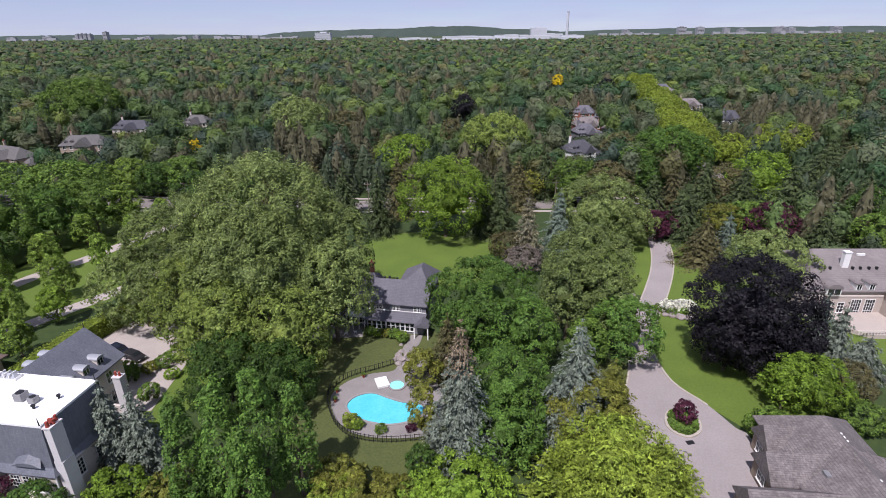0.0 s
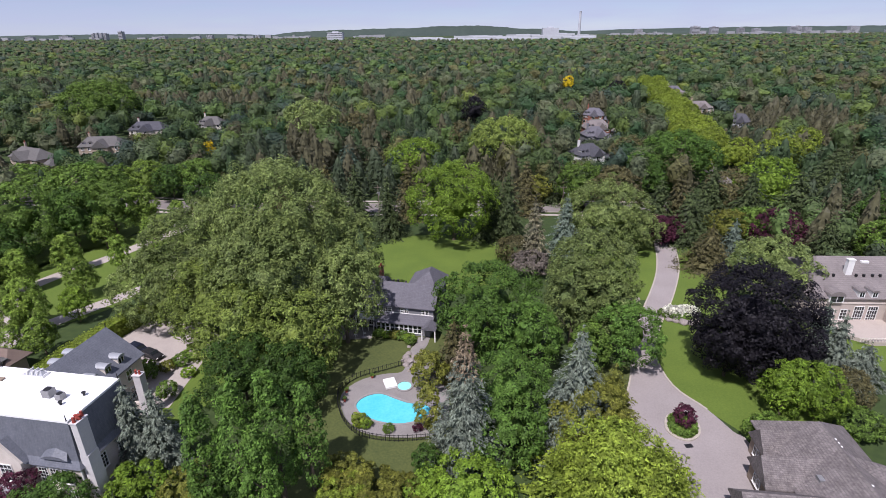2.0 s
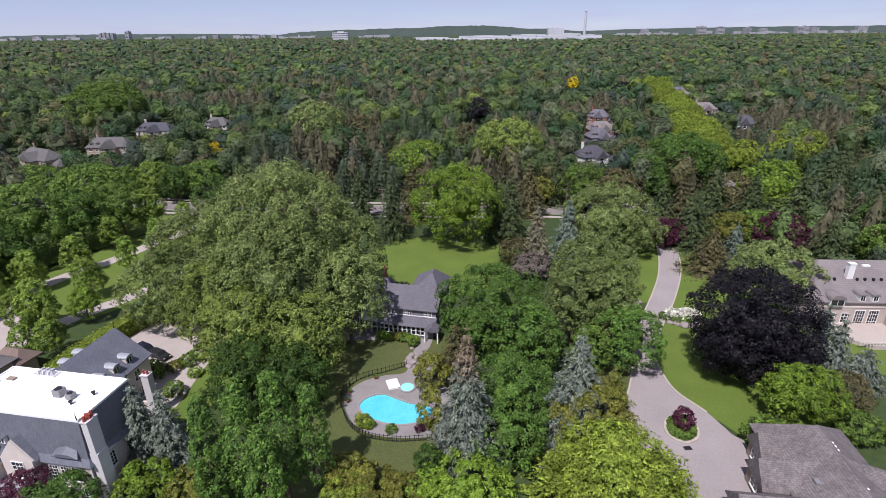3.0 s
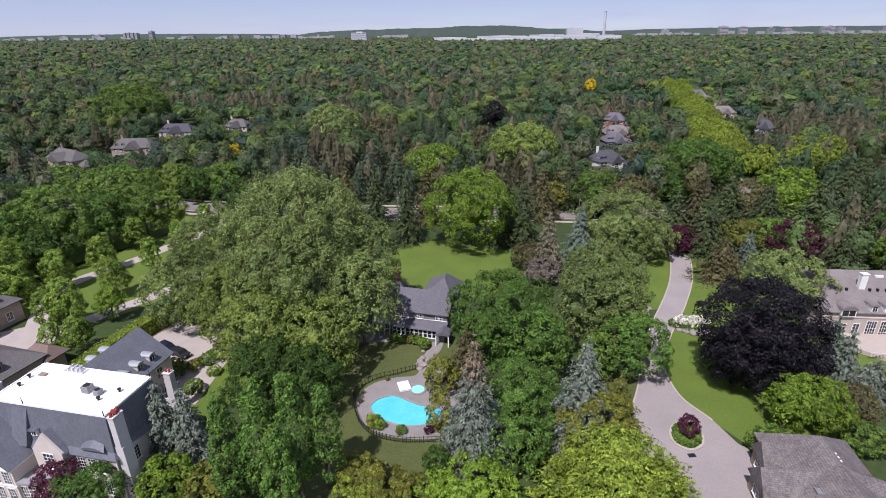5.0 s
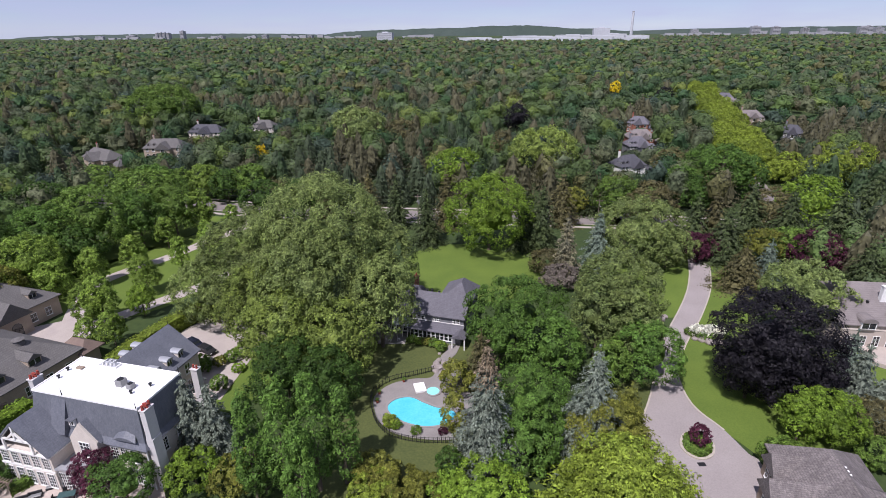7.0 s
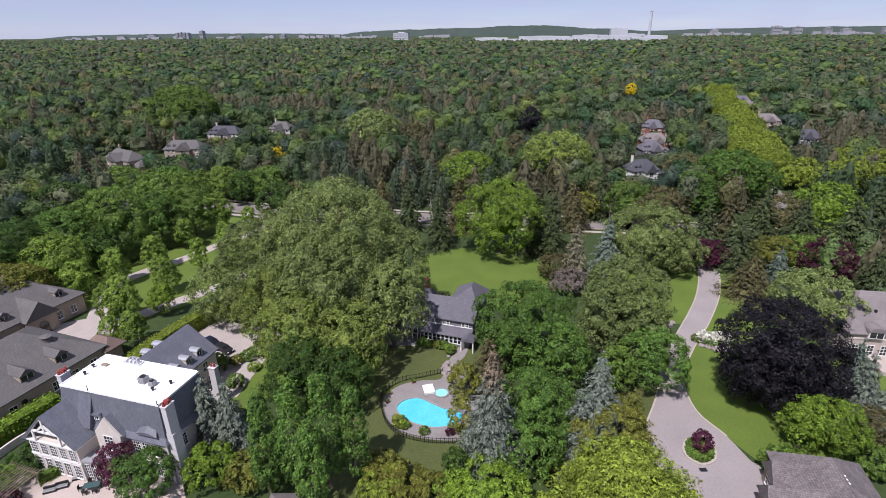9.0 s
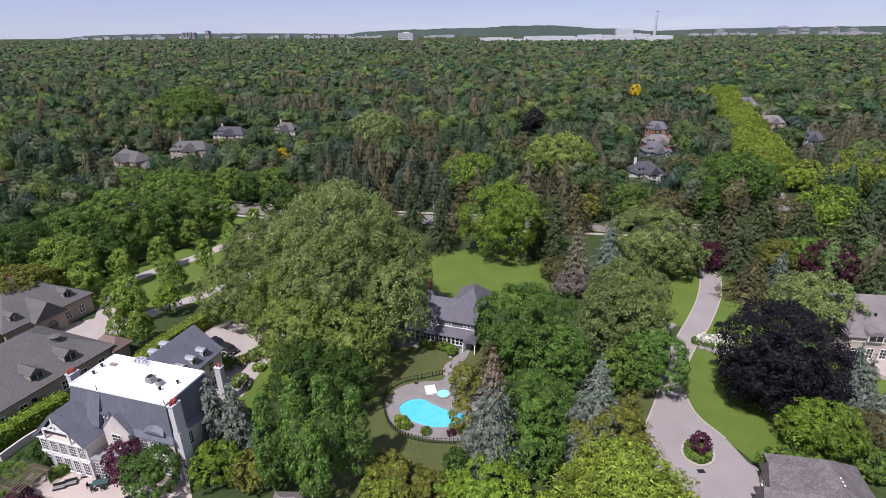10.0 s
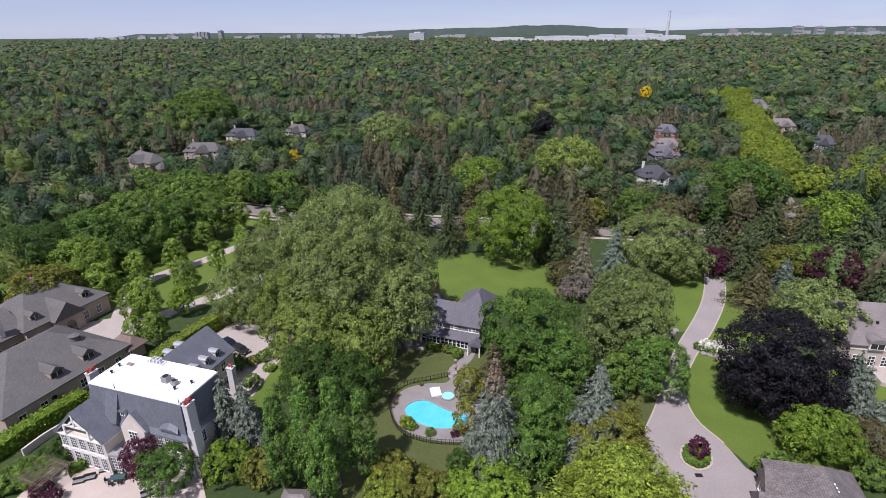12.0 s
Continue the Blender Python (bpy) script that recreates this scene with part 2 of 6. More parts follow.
def part(name, bm, material, parent, label=""):
    me = bpy.data.meshes.new(name)
    bm.normal_update()
    bm.to_mesh(me)
    bm.free()
    me.materials.append(material)
    ob = new(name, me)
    if parent is not None:
        ob.parent = parent
    return tagged(ob, label) if label else ob


def thing(name, m, label, category, group="", kind=""):
    ob = new(name)
    ob.empty_display_size = 0.5
    ob.matrix_basis = m
    return tagged(ob, label, category, group, kind)


def add_box(bm, x0, y0, z0, x1, y1, z1, bevel=0.0, m=None):
    r = bmesh.ops.create_cube(bm, size=1.0)
    t = Matrix.Translation(((x0 + x1) / 2, (y0 + y1) / 2, (z0 + z1) / 2)) @ Matrix.Diagonal((x1 - x0, y1 - y0, z1 - z0, 1))
    bmesh.ops.transform(bm, matrix=(m @ t) if m else t, verts=r["verts"])
    if bevel:
        es = {e for v in r["verts"] for e in v.link_edges}
        bmesh.ops.bevel(bm, geom=list(es), offset=bevel, segments=1, affect="EDGES")
    return bm


def box(*a, **k):
    return add_box(bmesh.new(), *a, **k)


def add_cyl(bm, x, y, z0, z1, r0, r1=None, n=10, m=None):
    r = bmesh.ops.create_cone(bm, cap_ends=True, segments=n, radius1=r0, radius2=r0 if r1 is None else r1, depth=z1 - z0)
    t = Matrix.Translation((x, y, (z0 + z1) / 2))
    bmesh.ops.transform(bm, matrix=(m @ t) if m else t, verts=r["verts"])
    return bm


def cyl(*a, **k):
    return add_cyl(bmesh.new(), *a, **k)


def smooth_loop(pts, n=4, closed=True):
    """A rounder line through the given corners."""
    out, k = [], len(pts)
    for i in range(k if closed else k - 1):
        p = [Vector(pts[(i + j) % k] if closed else pts[min(max(i + j, 0), k - 1)]) for j in (-1, 0, 1, 2)]
        for s in range(n):
            t = s / n
            out.append(0.5 * (2 * p[1] + (p[2] - p[0]) * t + (2 * p[0] - 5 * p[1] + 4 * p[2] - p[3]) * t * t + (3 * p[1] - p[0] - 3 * p[2] + p[3]) * t ** 3))
    if not closed:
        out.append(Vector(pts[-1]))
    return out


def slab(loop, z0, z1, holes=()):
    """A flat plate with an outline, thickness and holes."""
    bm = bmesh.new()
    edges = []
    for lp in (loop, *holes):
        vs = [bm.verts.new((p[0], p[1], z1)) for p in lp]
        edges += [bm.edges.new((vs[i], vs[(i + 1) % len(vs)])) for i in range(len(vs))]
    bmesh.ops.triangle_fill(bm, edges=edges, use_beauty=True, use_dissolve=False)
    ext = bmesh.ops.extrude_edge_only(bm, edges=edges)
    for v in ext["geom"]:
        if isinstance(v, bmesh.types.BMVert):
            v.co.z = z0
    bmesh.ops.recalc_face_normals(bm, faces=bm.faces[:])
    return bm


def ribbon(pts, width, z0, z1):
    """A strip with thickness along a line, for kerbs, walls and roads."""
    bm, rows = bmesh.new(), []
    for i, p in enumerate(pts):
        a, b = Vector(pts[max(i - 1, 0)]), Vector(pts[min(i + 1, len(pts) - 1)])
        d = (b - a).normalized()
        n = Vector((-d.y, d.x)) * width / 2
        q = Vector((p[0], p[1]))
        rows.append([bm.verts.new((*(q + s * n), z)) for s, z in ((-1, z0), (-1, z1), (1, z1), (1, z0))])
    for r, s in zip(rows, rows[1:]):
        for i in range(4):
            bm.faces.new((r[i], r[(i + 1) % 4], s[(i + 1) % 4], s[i]))
    for r in (rows[0], rows[-1]):
        bm.faces.new(r)
    bmesh.ops.recalc_face_normals(bm, faces=bm.faces[:])
    return bm


# ---- trees ----
rng = np.random.default_rng(7)


def cards(pos, nrm, along, size, ratio):
    """Pointed leaf clumps: a blade at each place, facing nrm, its long way near along."""
    nrm = nrm / np.linalg.norm(nrm, axis=1)[:, None]
    a = along - nrm * np.sum(along * nrm, 1)[:, None]
    a /= np.linalg.norm(a, axis=1)[:, None] + 1e-9
    b = np.cross(nrm, a)
    L, W = size[:, None] * 0.5, size[:, None] * 0.5 * ratio
    v = np.stack([pos - a * L * 0.7 - b * W, pos - a * L * 0.7 + b * W, pos + a * L * 1.2], 1)
    return v.reshape(-1, 3)


def blades(k):
    return np.arange(3 * k).reshape(-1, 3)


def ball(k):
    v = rng.normal(size=(k, 3))
    return v / np.linalg.norm(v, axis=1)[:, None]


def spread_dirs(k):
    """Directions spread evenly over a sphere, a little shaken."""
    i = np.arange(k) + 0.5
    z, a = 1 - 2 * i / k, i * 2.39996 + rng.uniform(0, 6.28)
    s = np.sqrt(1 - z * z)
    v = np.stack([s * np.cos(a), s * np.sin(a), z], 1) + rng.normal(0, 0.5 / math.sqrt(k), (k, 3))
    return v / np.linalg.norm(v, axis=1)[:, None]


def unit(v):
    return v / (np.linalg.norm(v, axis=-1, keepdims=True) + 1e-9)


def crown_cloud(h, r, base, leaf, cover, lobe=0.3, peak=0.0, upright=0.0):
    """Leaf clumps on small tufts, the tufts on the outer and upper sides of boughs that fill an uneven crown."""
    rz = (h - base) / 2
    mean = (r * r * rz) ** (1 / 3)
    nb, ns = int(np.clip(2.6 / lobe ** 2, 20, 110)), 9
    d = spread_dirs(nb)
    d[:, 2] = np.where(d[:, 2] < (-0.8 if base < 1 else -0.5), -d[:, 2], d[:, 2])
    lob = lobe * mean * rng.uniform(0.95, 1.45, nb)
    size = np.maximum(np.array([r, r, rz]) - lobe * mean * 1.1, 0.15 * r)
    c = d * rng.uniform(0.84, 1.03, nb)[:, None] * size
    c[:, :2] *= (1 - peak * np.clip((d[:, 2] + 1) / 2, 0, 1))[:, None]
    c[:, :2] *= (1 + 0.1 * np.sin(3 * np.arctan2(d[:, 1], d[:, 0]) + h * 7))[:, None]
    bi = np.repeat(np.arange(nb), ns)
    e = unit(ball(nb * ns) + d[bi] * 0.95 + np.array([0, 0, 0.3]))
    tuft = c[bi] + e * (lob[bi] * rng.uniform(0.55, 0.95, nb * ns))[:, None] * np.array([1, 1, 1 + upright])
    tr = lob[bi] * rng.uniform(0.24, 0.5, nb * ns)
    area = 4 * math.pi * r * (r + rz) / 2
    k = int(area * cover / (leaf * leaf * 0.47))
    i = rng.choice(nb * ns, k, p=tr ** 2 / np.sum(tr ** 2))
    u = unit(ball(k) + e[i] * 0.55 + np.array([0, 0, 0.4]))
    p = tuft[i] + u * (tr[i] * rng.uniform(0.7, 1.12, k))[:, None] * np.array([1, 1, 1 + upright]) + np.array([0, 0, base + rz])
    p[:, 2] = np.maximum(p[:, 2], rng.uniform(0.05, 0.5, k))
    nr = u * 0.9 + e[i] * 0.3 + ball(k) * 0.5 + np.array([0, 0, 0.25])
    return cards(p, nr, ball(k) * 0.8 + np.array([0, 0, -0.4 + 1.4 * upright]), leaf * rng.uniform(0.6, 1.4, k), 0.62), k


def trunk_mesh(h, base, r, parent):
    bm = bmesh.new()
    top = base + (h - base) * 0.55
    tr = max(0.12, h * 0.018)
    add_cyl(bm, 0, 0, -0.1, top, tr * 1.25, tr * 0.35, 8)
    for j in range(6):
        a, z = j * 2.4 + h, base + (top - base) * (0.1 + 0.12 * j)
        ln = r * 0.7
        add_cyl(bm, 0, 0, 0, ln, tr * 0.45, tr * 0.1, 5, Matrix.Translation((0, 0, z)) @ Euler((0, radians(50 - 4 * j), a)).to_matrix().to_4x4())
    return part("trunk", bm, BARK, parent)


def plant(name, x, y, verts, k, material, h, base, r, label, category, trunk=True):
    t = thing(name, pose(x, y, 0, 0, 0, rng.uniform(0, 360)), label, category)
    faces = blades(k).tolist()
    if r > 3 and trunk:                                    # the shaded inside of the crown
        bm = bmesh.new()
        bmesh.ops.create_icosphere(bm, subdivisions=2 if r > 6 else 1, radius=1.0)
        rz = (h - base) / 2
        n0 = len(verts)
        narrow = 0.5 if name in ("columnar_tree", "avenue_tree", "feathery_tree") else 0.05
        inner = [(w.co.x * r * s, w.co.y * r * s, base + rz * (1 + w.co.z * 0.44)) for w in bm.verts for s in [(0.42 if y < 110 else 0.5) * (1 - narrow * (w.co.z + 1) / 2) * (1 + 0.2 * noise.noise(w.co * 2 + Vector((x, y, 0))))]]
        faces += [[w.index + n0 for w in f.verts] for f in bm.faces]
        verts = np.concatenate([verts, np.array(inner)])
        bm.free()
    mesh_ob("crown", verts.tolist(), faces, material, t)
    if trunk:
        trunk_mesh(h, base, r, t)
    return t


def leaf_for(y):
    return 0.37 if y < 75 else 0.44 if y < 110 else 0.56 if y < 150 else 0.75 if y < 260 else 1.1


COLOURS = {"silver_leaves": "grey-green", "soft_green_leaves": "soft green", "green_leaves": "mid-green", "dark_green_leaves": "dark green", "maple_leaves": "deep green",
           "light_green_leaves": "light green", "fresh_green_leaves": "fresh green", "grey_blue_needles": "silvery grey-blue", "lime_leaves": "bright lime-green", "olive_leaves": "olive-green", "willow_leaves": "pale grey-green",
           "copper_leaves": "almost black copper", "maroon_leaves": "dark maroon", "yellow_leaves": "bright yellow", "blue_spruce_needles": "silvery blue",
           "grey_spruce_needles": "grey-blue, brown-topped", "pine_needles": "dark green", "brownish_needles": "brownish green", "bare_twigs": "grey, nearly bare"}


def size_word(h):
    return "low" if h < 5 else "small" if h < 9 else "tall" if h > 15 else "medium-sized"


def oval(x, y, h, r, m):
    v, k = crown_cloud(h, r, 0.9, leaf_for(y) * 0.9, 1.7, lobe=0.3, peak=0.45)
    return plant("avenue_tree", x, y, v, k, m, h, 1.2, r, f"young upright oval tree with {COLOURS[m.name]} leaves on the lawn", "tree")


def broad(x, y, h, r, m, base=None, upright=0.0):
    base = h * 0.05 if base is None else base
    v, k = crown_cloud(h, r, base, leaf_for(y), 1.25, lobe=0.165 if upright else 0.19 if r > 9 else 0.22 if r > 6 else 0.27, upright=upright)
    return plant("broadleaf_tree", x, y, v, k, m, h, base, r, f"{size_word(h)} broadleaf tree with a full {COLOURS[m.name]} crown", "tree")


def column(x, y, h, r, m):
    v, k = crown_cloud(h, r, 0.3, leaf_for(y), 1.5, lobe=0.24, peak=0.66, upright=0.7)
    return plant("columnar_tree", x, y, v, k, m, h, 1.0, r, f"dense upright {COLOURS[m.name]} tree of the gardens", "tree")


def shrub(x, y, h, r, m):
    v, k = crown_cloud(h, r, 0.0, leaf_for(y) * 0.85, 1.8, lobe=0.3)
    return plant("shrub", x, y, v, k, m, h, 0.2, r, f"{size_word(h)} rounded shrub with {COLOURS[m.name]} foliage", "shrub", trunk=False)


def whorls(h, r, leaf, cover, droop=0.35, spread=1.0):
    """Needle sprays on tiers of drooping boughs that widen downwards."""
    area = math.pi * r * math.hypot(r, h)
    k = int(area * cover / (leaf * leaf * 0.4))
    tiers = max(7, int(h / 1.25))
    f = 1 - np.sqrt(rng.uniform(0, 1, k))                 # 0 at the foot, 1 at the top
    tier = np.round(f * tiers) / tiers
    boughs = rng.integers(7, 12, tiers + 1)
    ti = np.round(f * tiers).astype(int)
    turn = rng.uniform(0, 6.28, tiers + 1)
    az = (rng.integers(0, 60, k) % boughs[ti]) / boughs[ti] * 6.283 + turn[ti] + rng.normal(0, 0.13, k)
    rim = r * (1 - tier) ** 0.85 * (1 + 0.26 * np.sin(az * 4 + turn[ti] * 5) + rng.normal(0, 0.06, k)) + 0.2
    s = np.sqrt(rng.uniform(0.12, 1, k))
    out = np.stack([np.cos(az), np.sin(az), np.zeros(k)], 1)
    p = out * (rim * s)[:, None]
    p[:, 2] = np.maximum(tier * h * 0.97 + 0.5 - droop * rim * s ** 2 + rng.normal(0, 0.16, k), 0.1)
    al = out + ball(k) * 0.6 + np.array([0, 0, -droop])
    nr = np.array([0, 0, 0.8]) + out * 0.55 + ball(k) * 0.6
    return cards(p, nr, al, leaf * rng.uniform(0.7, 1.35, k), 0.6), k


def spruce(x, y, h, r, m, top=None):
    v, k = whorls(h, r, leaf_for(y) * 1.0, 1.75)
    t = thing("spruce_tree", pose(x, y, 0, 0, 0, rng.uniform(0, 360)), f"{size_word(h)} conical spruce with {COLOURS[m.name]} needles", "conifer")
    tiers, n = max(6, int(h / 1.6)), 11                    # the dense inside: stacked skirts of needles
    inner, faces = [], blades(k).tolist()
    for j in range(tiers):
        z0, z1 = 0.3 + h * 0.9 * j / tiers, 0.3 + h * 0.9 * (j + 1.5) / tiers
        rr = r * (1 - j / tiers) ** 0.85 * 0.66
        n0 = len(v) + len(inner)
        inner += [(math.cos(a) * q, math.sin(a) * q, z0 - 0.1 * q) for b in range(n) for a in [b * 6.2832 / n + j] for q in [rr * (1 if b % 2 else 0.78) * rng.uniform(0.85, 1.1)]] + [(0, 0, z1)]
        faces += [(n0 + b, n0 + (b + 1) % n, n0 + n) for b in range(n)]
    ob = mesh_ob("crown", np.concatenate([v, np.array(inner)]).tolist(), faces, m, t)
    if top:
        ob.data.materials.append(top)
        z = np.array([ob.data.vertices[f[0]].co.z for f in faces]) + rng.normal(0, h * 0.05, len(faces))
        ob.data.polygons.foreach_set("material_index", (z > h * 0.72).astype(np.int32))
    part("trunk", cyl(0, 0, -0.1, h * 0.97, h * 0.018, 0.03, 8), BARK, t)
    return t


def feather(x, y, h, r, m):
    """A broad, soft tree whose sprays stand out in flat layers."""
    v1, k1 = crown_cloud(h * 0.93, r * 0.92, 0.2, leaf_for(y), 0.5, lobe=0.2, peak=0.45)
    v2, k2 = whorls(h * 1.02, r * 1.12, leaf_for(y) * 1.7, 1.7, droop=0.1)
    return plant("feathery_tree", x, y, np.concatenate([v1, v2]), k1 + k2, m, h, 0.5, r, f"wide feathery tree with {COLOURS[m.name]} layered sprays", "tree")


# ---- ground, lawns, roads ----
tagged(part("ground", slab([(-6000, -400), (6000, -400), (6000, 4950), (-6000, 4950)], -2.0, 0.0), EARTH, None),
       "dark green-brown undergrowth floor of the wooded suburb", "ground", kind="structure")


def lawn(loop, z=0.05, m=GRASS, n=3):
    return tagged(part("lawn", slab(smooth_loop(loop, n), -0.05, z), m, None), "mown green garden lawn between trees", "lawn", kind="structure")


lawn([(-26, 122), (-24, 142), (-14, 150), (0, 150), (14, 146), (14, 118), (0, 112), (-16, 112)])
lawn([(-30, 95), (-20, 96), (-4, 95), (0, 84), (1, 60), (-2, 50), (-20, 48), (-24, 62), (-26, 80)], m=DRYGRASS)
lawn([(28, 128), (45, 150), (57, 158), (56, 136), (50, 121), (44, 110), (34, 112)])
lawn([(60, 150), (66, 150), (66, 120), (60, 104), (64, 80), (60, 68), (50, 66), (44, 70), (38.5, 77), (38, 92), (46, 105), (54, 120), (60, 138)])
lawn([(41.5, 73), (44.8, 67), (46.3, 64), (48, 65.5), (53, 67.5), (52, 74), (46, 75)], z=0.064)
lawn([(-120, 106), (-100, 150), (-78, 160), (-70, 130), (-76, 108), (-90, 94)])
lawn([(-140, 118), (-118, 160), (-100, 168), (-102, 148), (-112, 126), (-118, 108)])
lawn([(22, 76), (29, 84), (33, 82), (30, 74), (27, 62), (20, 64)], m=DRYGRASS)
lawn([(62, 165), (64, 171), (70, 170), (70, 162)], m=DRYGRASS)
lawn([(-52, 82), (-44, 90), (-40, 76), (-44, 66), (-50, 68)])
lawn([(66, 96), (80, 100), (92, 92), (90, 82), (76, 84), (68, 88)])
lawn([(-170, 110), (-130, 128), (-128, 100), (-150, 90)])
lawn([(30, 150), (36, 180), (44, 182), (40, 150)], m=DRYGRASS)

# the cross street, with kerbs and pavements
street = smooth_loop([(-420, 214), (-260, 197), (-150, 186), (-94, 178), (-35, 177), (30, 178), (70, 177), (140, 170), (300, 160), (420, 158)], 6, False)
tagged(part("road", ribbon(street, 9.0, -0.2, 0.05), ASPHALT, None), "grey asphalt street through the trees", "road", kind="structure")
for side in (-1, 1):
    off = [Vector((p.x, p.y + side * 4.7)) for p in street]
    tagged(part("kerb", ribbon(off, 0.3, -0.2, 0.17), KERB, None), "pale concrete kerb along the street", "kerb", kind="structure")
    off = [Vector((p.x, p.y + side * 7.6)) for p in street]
    tagged(part("pavement", ribbon(off, 1.6, -0.2, 0.1), PAVING, None), "pale concrete pavement beside the street", "pavement", kind="structure")
avenue = smooth_loop([(101, 182), (115, 260), (136, 350), (154, 430), (175, 524), (204, 640)], 6, False)
tagged(part("road", ribbon(avenue, 7.5, -0.2, 0.05), ASPHALT, None), "grey side street between rows of lime-green trees", "road", kind="structure")
lane = smooth_loop([(33, 182), (34, 200), (40, 230)], 4, False)
tagged(part("lane", ribbon(lane, 4, -0.2, 0.06), PAVING, None), "pale lane across the street", "lane", kind="structure")

# the long drive and its turning court
drive_l = smooth_loop([(63.3, 172.5), (62.8, 160), (57.8, 147.6), (54.7, 135.6), (51.1, 124.9), (46.8, 115.2), (41.1, 103.7), (36, 92), (32.0, 79.8), (28.6, 71.2), (27.6, 63.0), (29, 54), (31, 45)], 4, False)
drive_r = smooth_loop([(67.5, 172.5), (66.4, 160), (61.6, 140.4), (57.2, 125.9), (50.8, 111.8), (46.9, 104.7), (42.9, 97.1), (38.9, 87.5), (38.8, 77.8), (42.2, 71.4), (44.1, 66.2), (45.4, 63.2), (45.0, 45)], 4, False)
tagged(part("drive", slab(drive_l + drive_r[::-1], -0.2, 0.08), DRIVE, None), "long pinkish-grey paved drive that widens into a court", "driveway", kind="structure")
for line in (drive_l, drive_r):
    tagged(part("drive_edging", ribbon(line[:37], 0.3, -0.2, 0.16), KERB, None), "pale stone edging along the drive", "edging", kind="structure")

# the paved ways of the left-hand gardens
way = smooth_loop([(-84, 172), (-87, 158), (-93, 143), (-98, 130), (-104, 119), (-106, 110), (-101, 98), (-96, 90)], 5, False)
tagged(part("garden_drive", ribbon(way, 4.4, -0.2, 0.08), PAVING, None), "pale paved drive winding between young trees", "driveway", kind="structure")
way = smooth_loop([(-72, 124), (-77, 113), (-84, 102), (-90, 93), (-96, 86)], 5, False)
tagged(part("garden_drive", ribbon(way, 4.2, -0.2, 0.07), PAVING, None), "pale paved side drive along a clipped hedge", "driveway", kind="structure")
tagged(part("court", slab(smooth_loop([(-108, 84), (-100, 92), (-92, 92), (-88, 84), (-90, 78), (-100, 78)], 3), -0.2, 0.09), PAVING, None), "pale paved forecourt of the neighbouring villa", "court", kind="structure")
tagged(part("court", slab([(-70, 88), (-68, 97), (-54, 97), (-47, 90), (-48, 84), (-47.5, 69), (-57, 69), (-58, 80), (-66, 80)], -0.2, 0.09), PAVING, None), "pale stone entrance court behind the manor", "court", kind="structure")
tagged(part("terrace", slab([(-72, 34), (-72, 47), (-60, 49), (-46, 49), (-40, 42), (-46, 30)], -0.2, 0.09), mat("terrace_stone", (0.48, 0.41, 0.36), (0.4, 0.335, 0.295), scale=0.3, fine=5), None), "pale pinkish stone garden terrace", "terrace", kind="structure")

# ---- pool ----
pool_loop = smooth_loop([(-16.1, 70.6), (-15.1, 72.8), (-12.5, 73.8), (-9.6, 72.5), (-7.2, 71.5), (-4.6, 71.2), (-3.4, 69.6), (-4.8, 67.5), (-8.2, 66.3), (-11.8, 66.8), (-14.7, 68.4)], 5)
spa_loop = [Vector((-8.5 + 1.25 * math.cos(a * 0.314), 75.9 + 1.25 * math.sin(a * 0.314))) for a in range(20)]
deck_loop = smooth_loop([(-19.2, 73.2), (-17.9, 68.6), (-15.2, 65.0), (-10.5, 63.4), (-4, 63.6), (-1, 66), (-0.5, 73), (-2.5, 80), (-5, 84.5), (-8.4, 83.2), (-9.6, 80.2), (-13, 79.4), (-17, 77.2)], 4)
tagged(part("pool_deck", slab(deck_loop, -0.2, 0.12, [pool_loop, spa_loop]), CONCRETE, None), "brownish patterned concrete deck round the pool", "deck", kind="structure")


def grown(loop, k):
    c = sum(loop, Vector((0, 0))) / len(loop)
    return [p + (p - c).normalized() * k for p in loop]


pool = thing("swimming_pool", Matrix(), "kidney-shaped swimming pool full of bright turquoise water", "pool")
part("coping", slab(grown(pool_loop, 0.35), 0.02, 0.2, [grown(pool_loop, -0.02)]), COPING, pool, "grey stone coping")
part("water", slab(pool_loop, -0.3, 0.06), POOLWATER, pool, "turquoise water")
spa = thing("hot_tub", Matrix(), "small round hot tub with pale aqua water", "hot tub")
part("coping", slab(grown(spa_loop, 0.3), 0.02, 0.32, [grown(spa_loop, -0.02)]), COPING, spa)
part("water", slab(spa_loop, -0.3, 0.24), SPAWATER, spa)
cover = thing("pool_cover", pose(-11.1, 76.5, 0.12, 0, 0, 22), "folded white hot tub cover lying on the deck", "cover")
part("panel", box(-1.05, -1.35, 0.25, 1.05, 1.35, 0.42, bevel=0.04), WHITE, cover)
part("panel", box(-1.05, -1.35, 0.02, 1.05, 1.35, 0.21, bevel=0.04), WHITE, cover)
fence_line = smooth_loop([(-9.3, 82.4), (-13, 80.4), (-17.4, 78.0), (-19.7, 73.6), (-18.2, 68.2), (-15.6, 64.5), (-12.5, 62.9), (-8.6, 62.4), (-4.5, 62.8), (-1, 63.4)], 6, False)
fence = thing("pool_fence", Matrix(), "black iron fence with thin bars round the pool deck", "fence")
for z in (0.25, 1.15):
    part("rail", ribbon(fence_line, 0.05, z, z + 0.05), BLACKIRON, fence)
run = 0.0
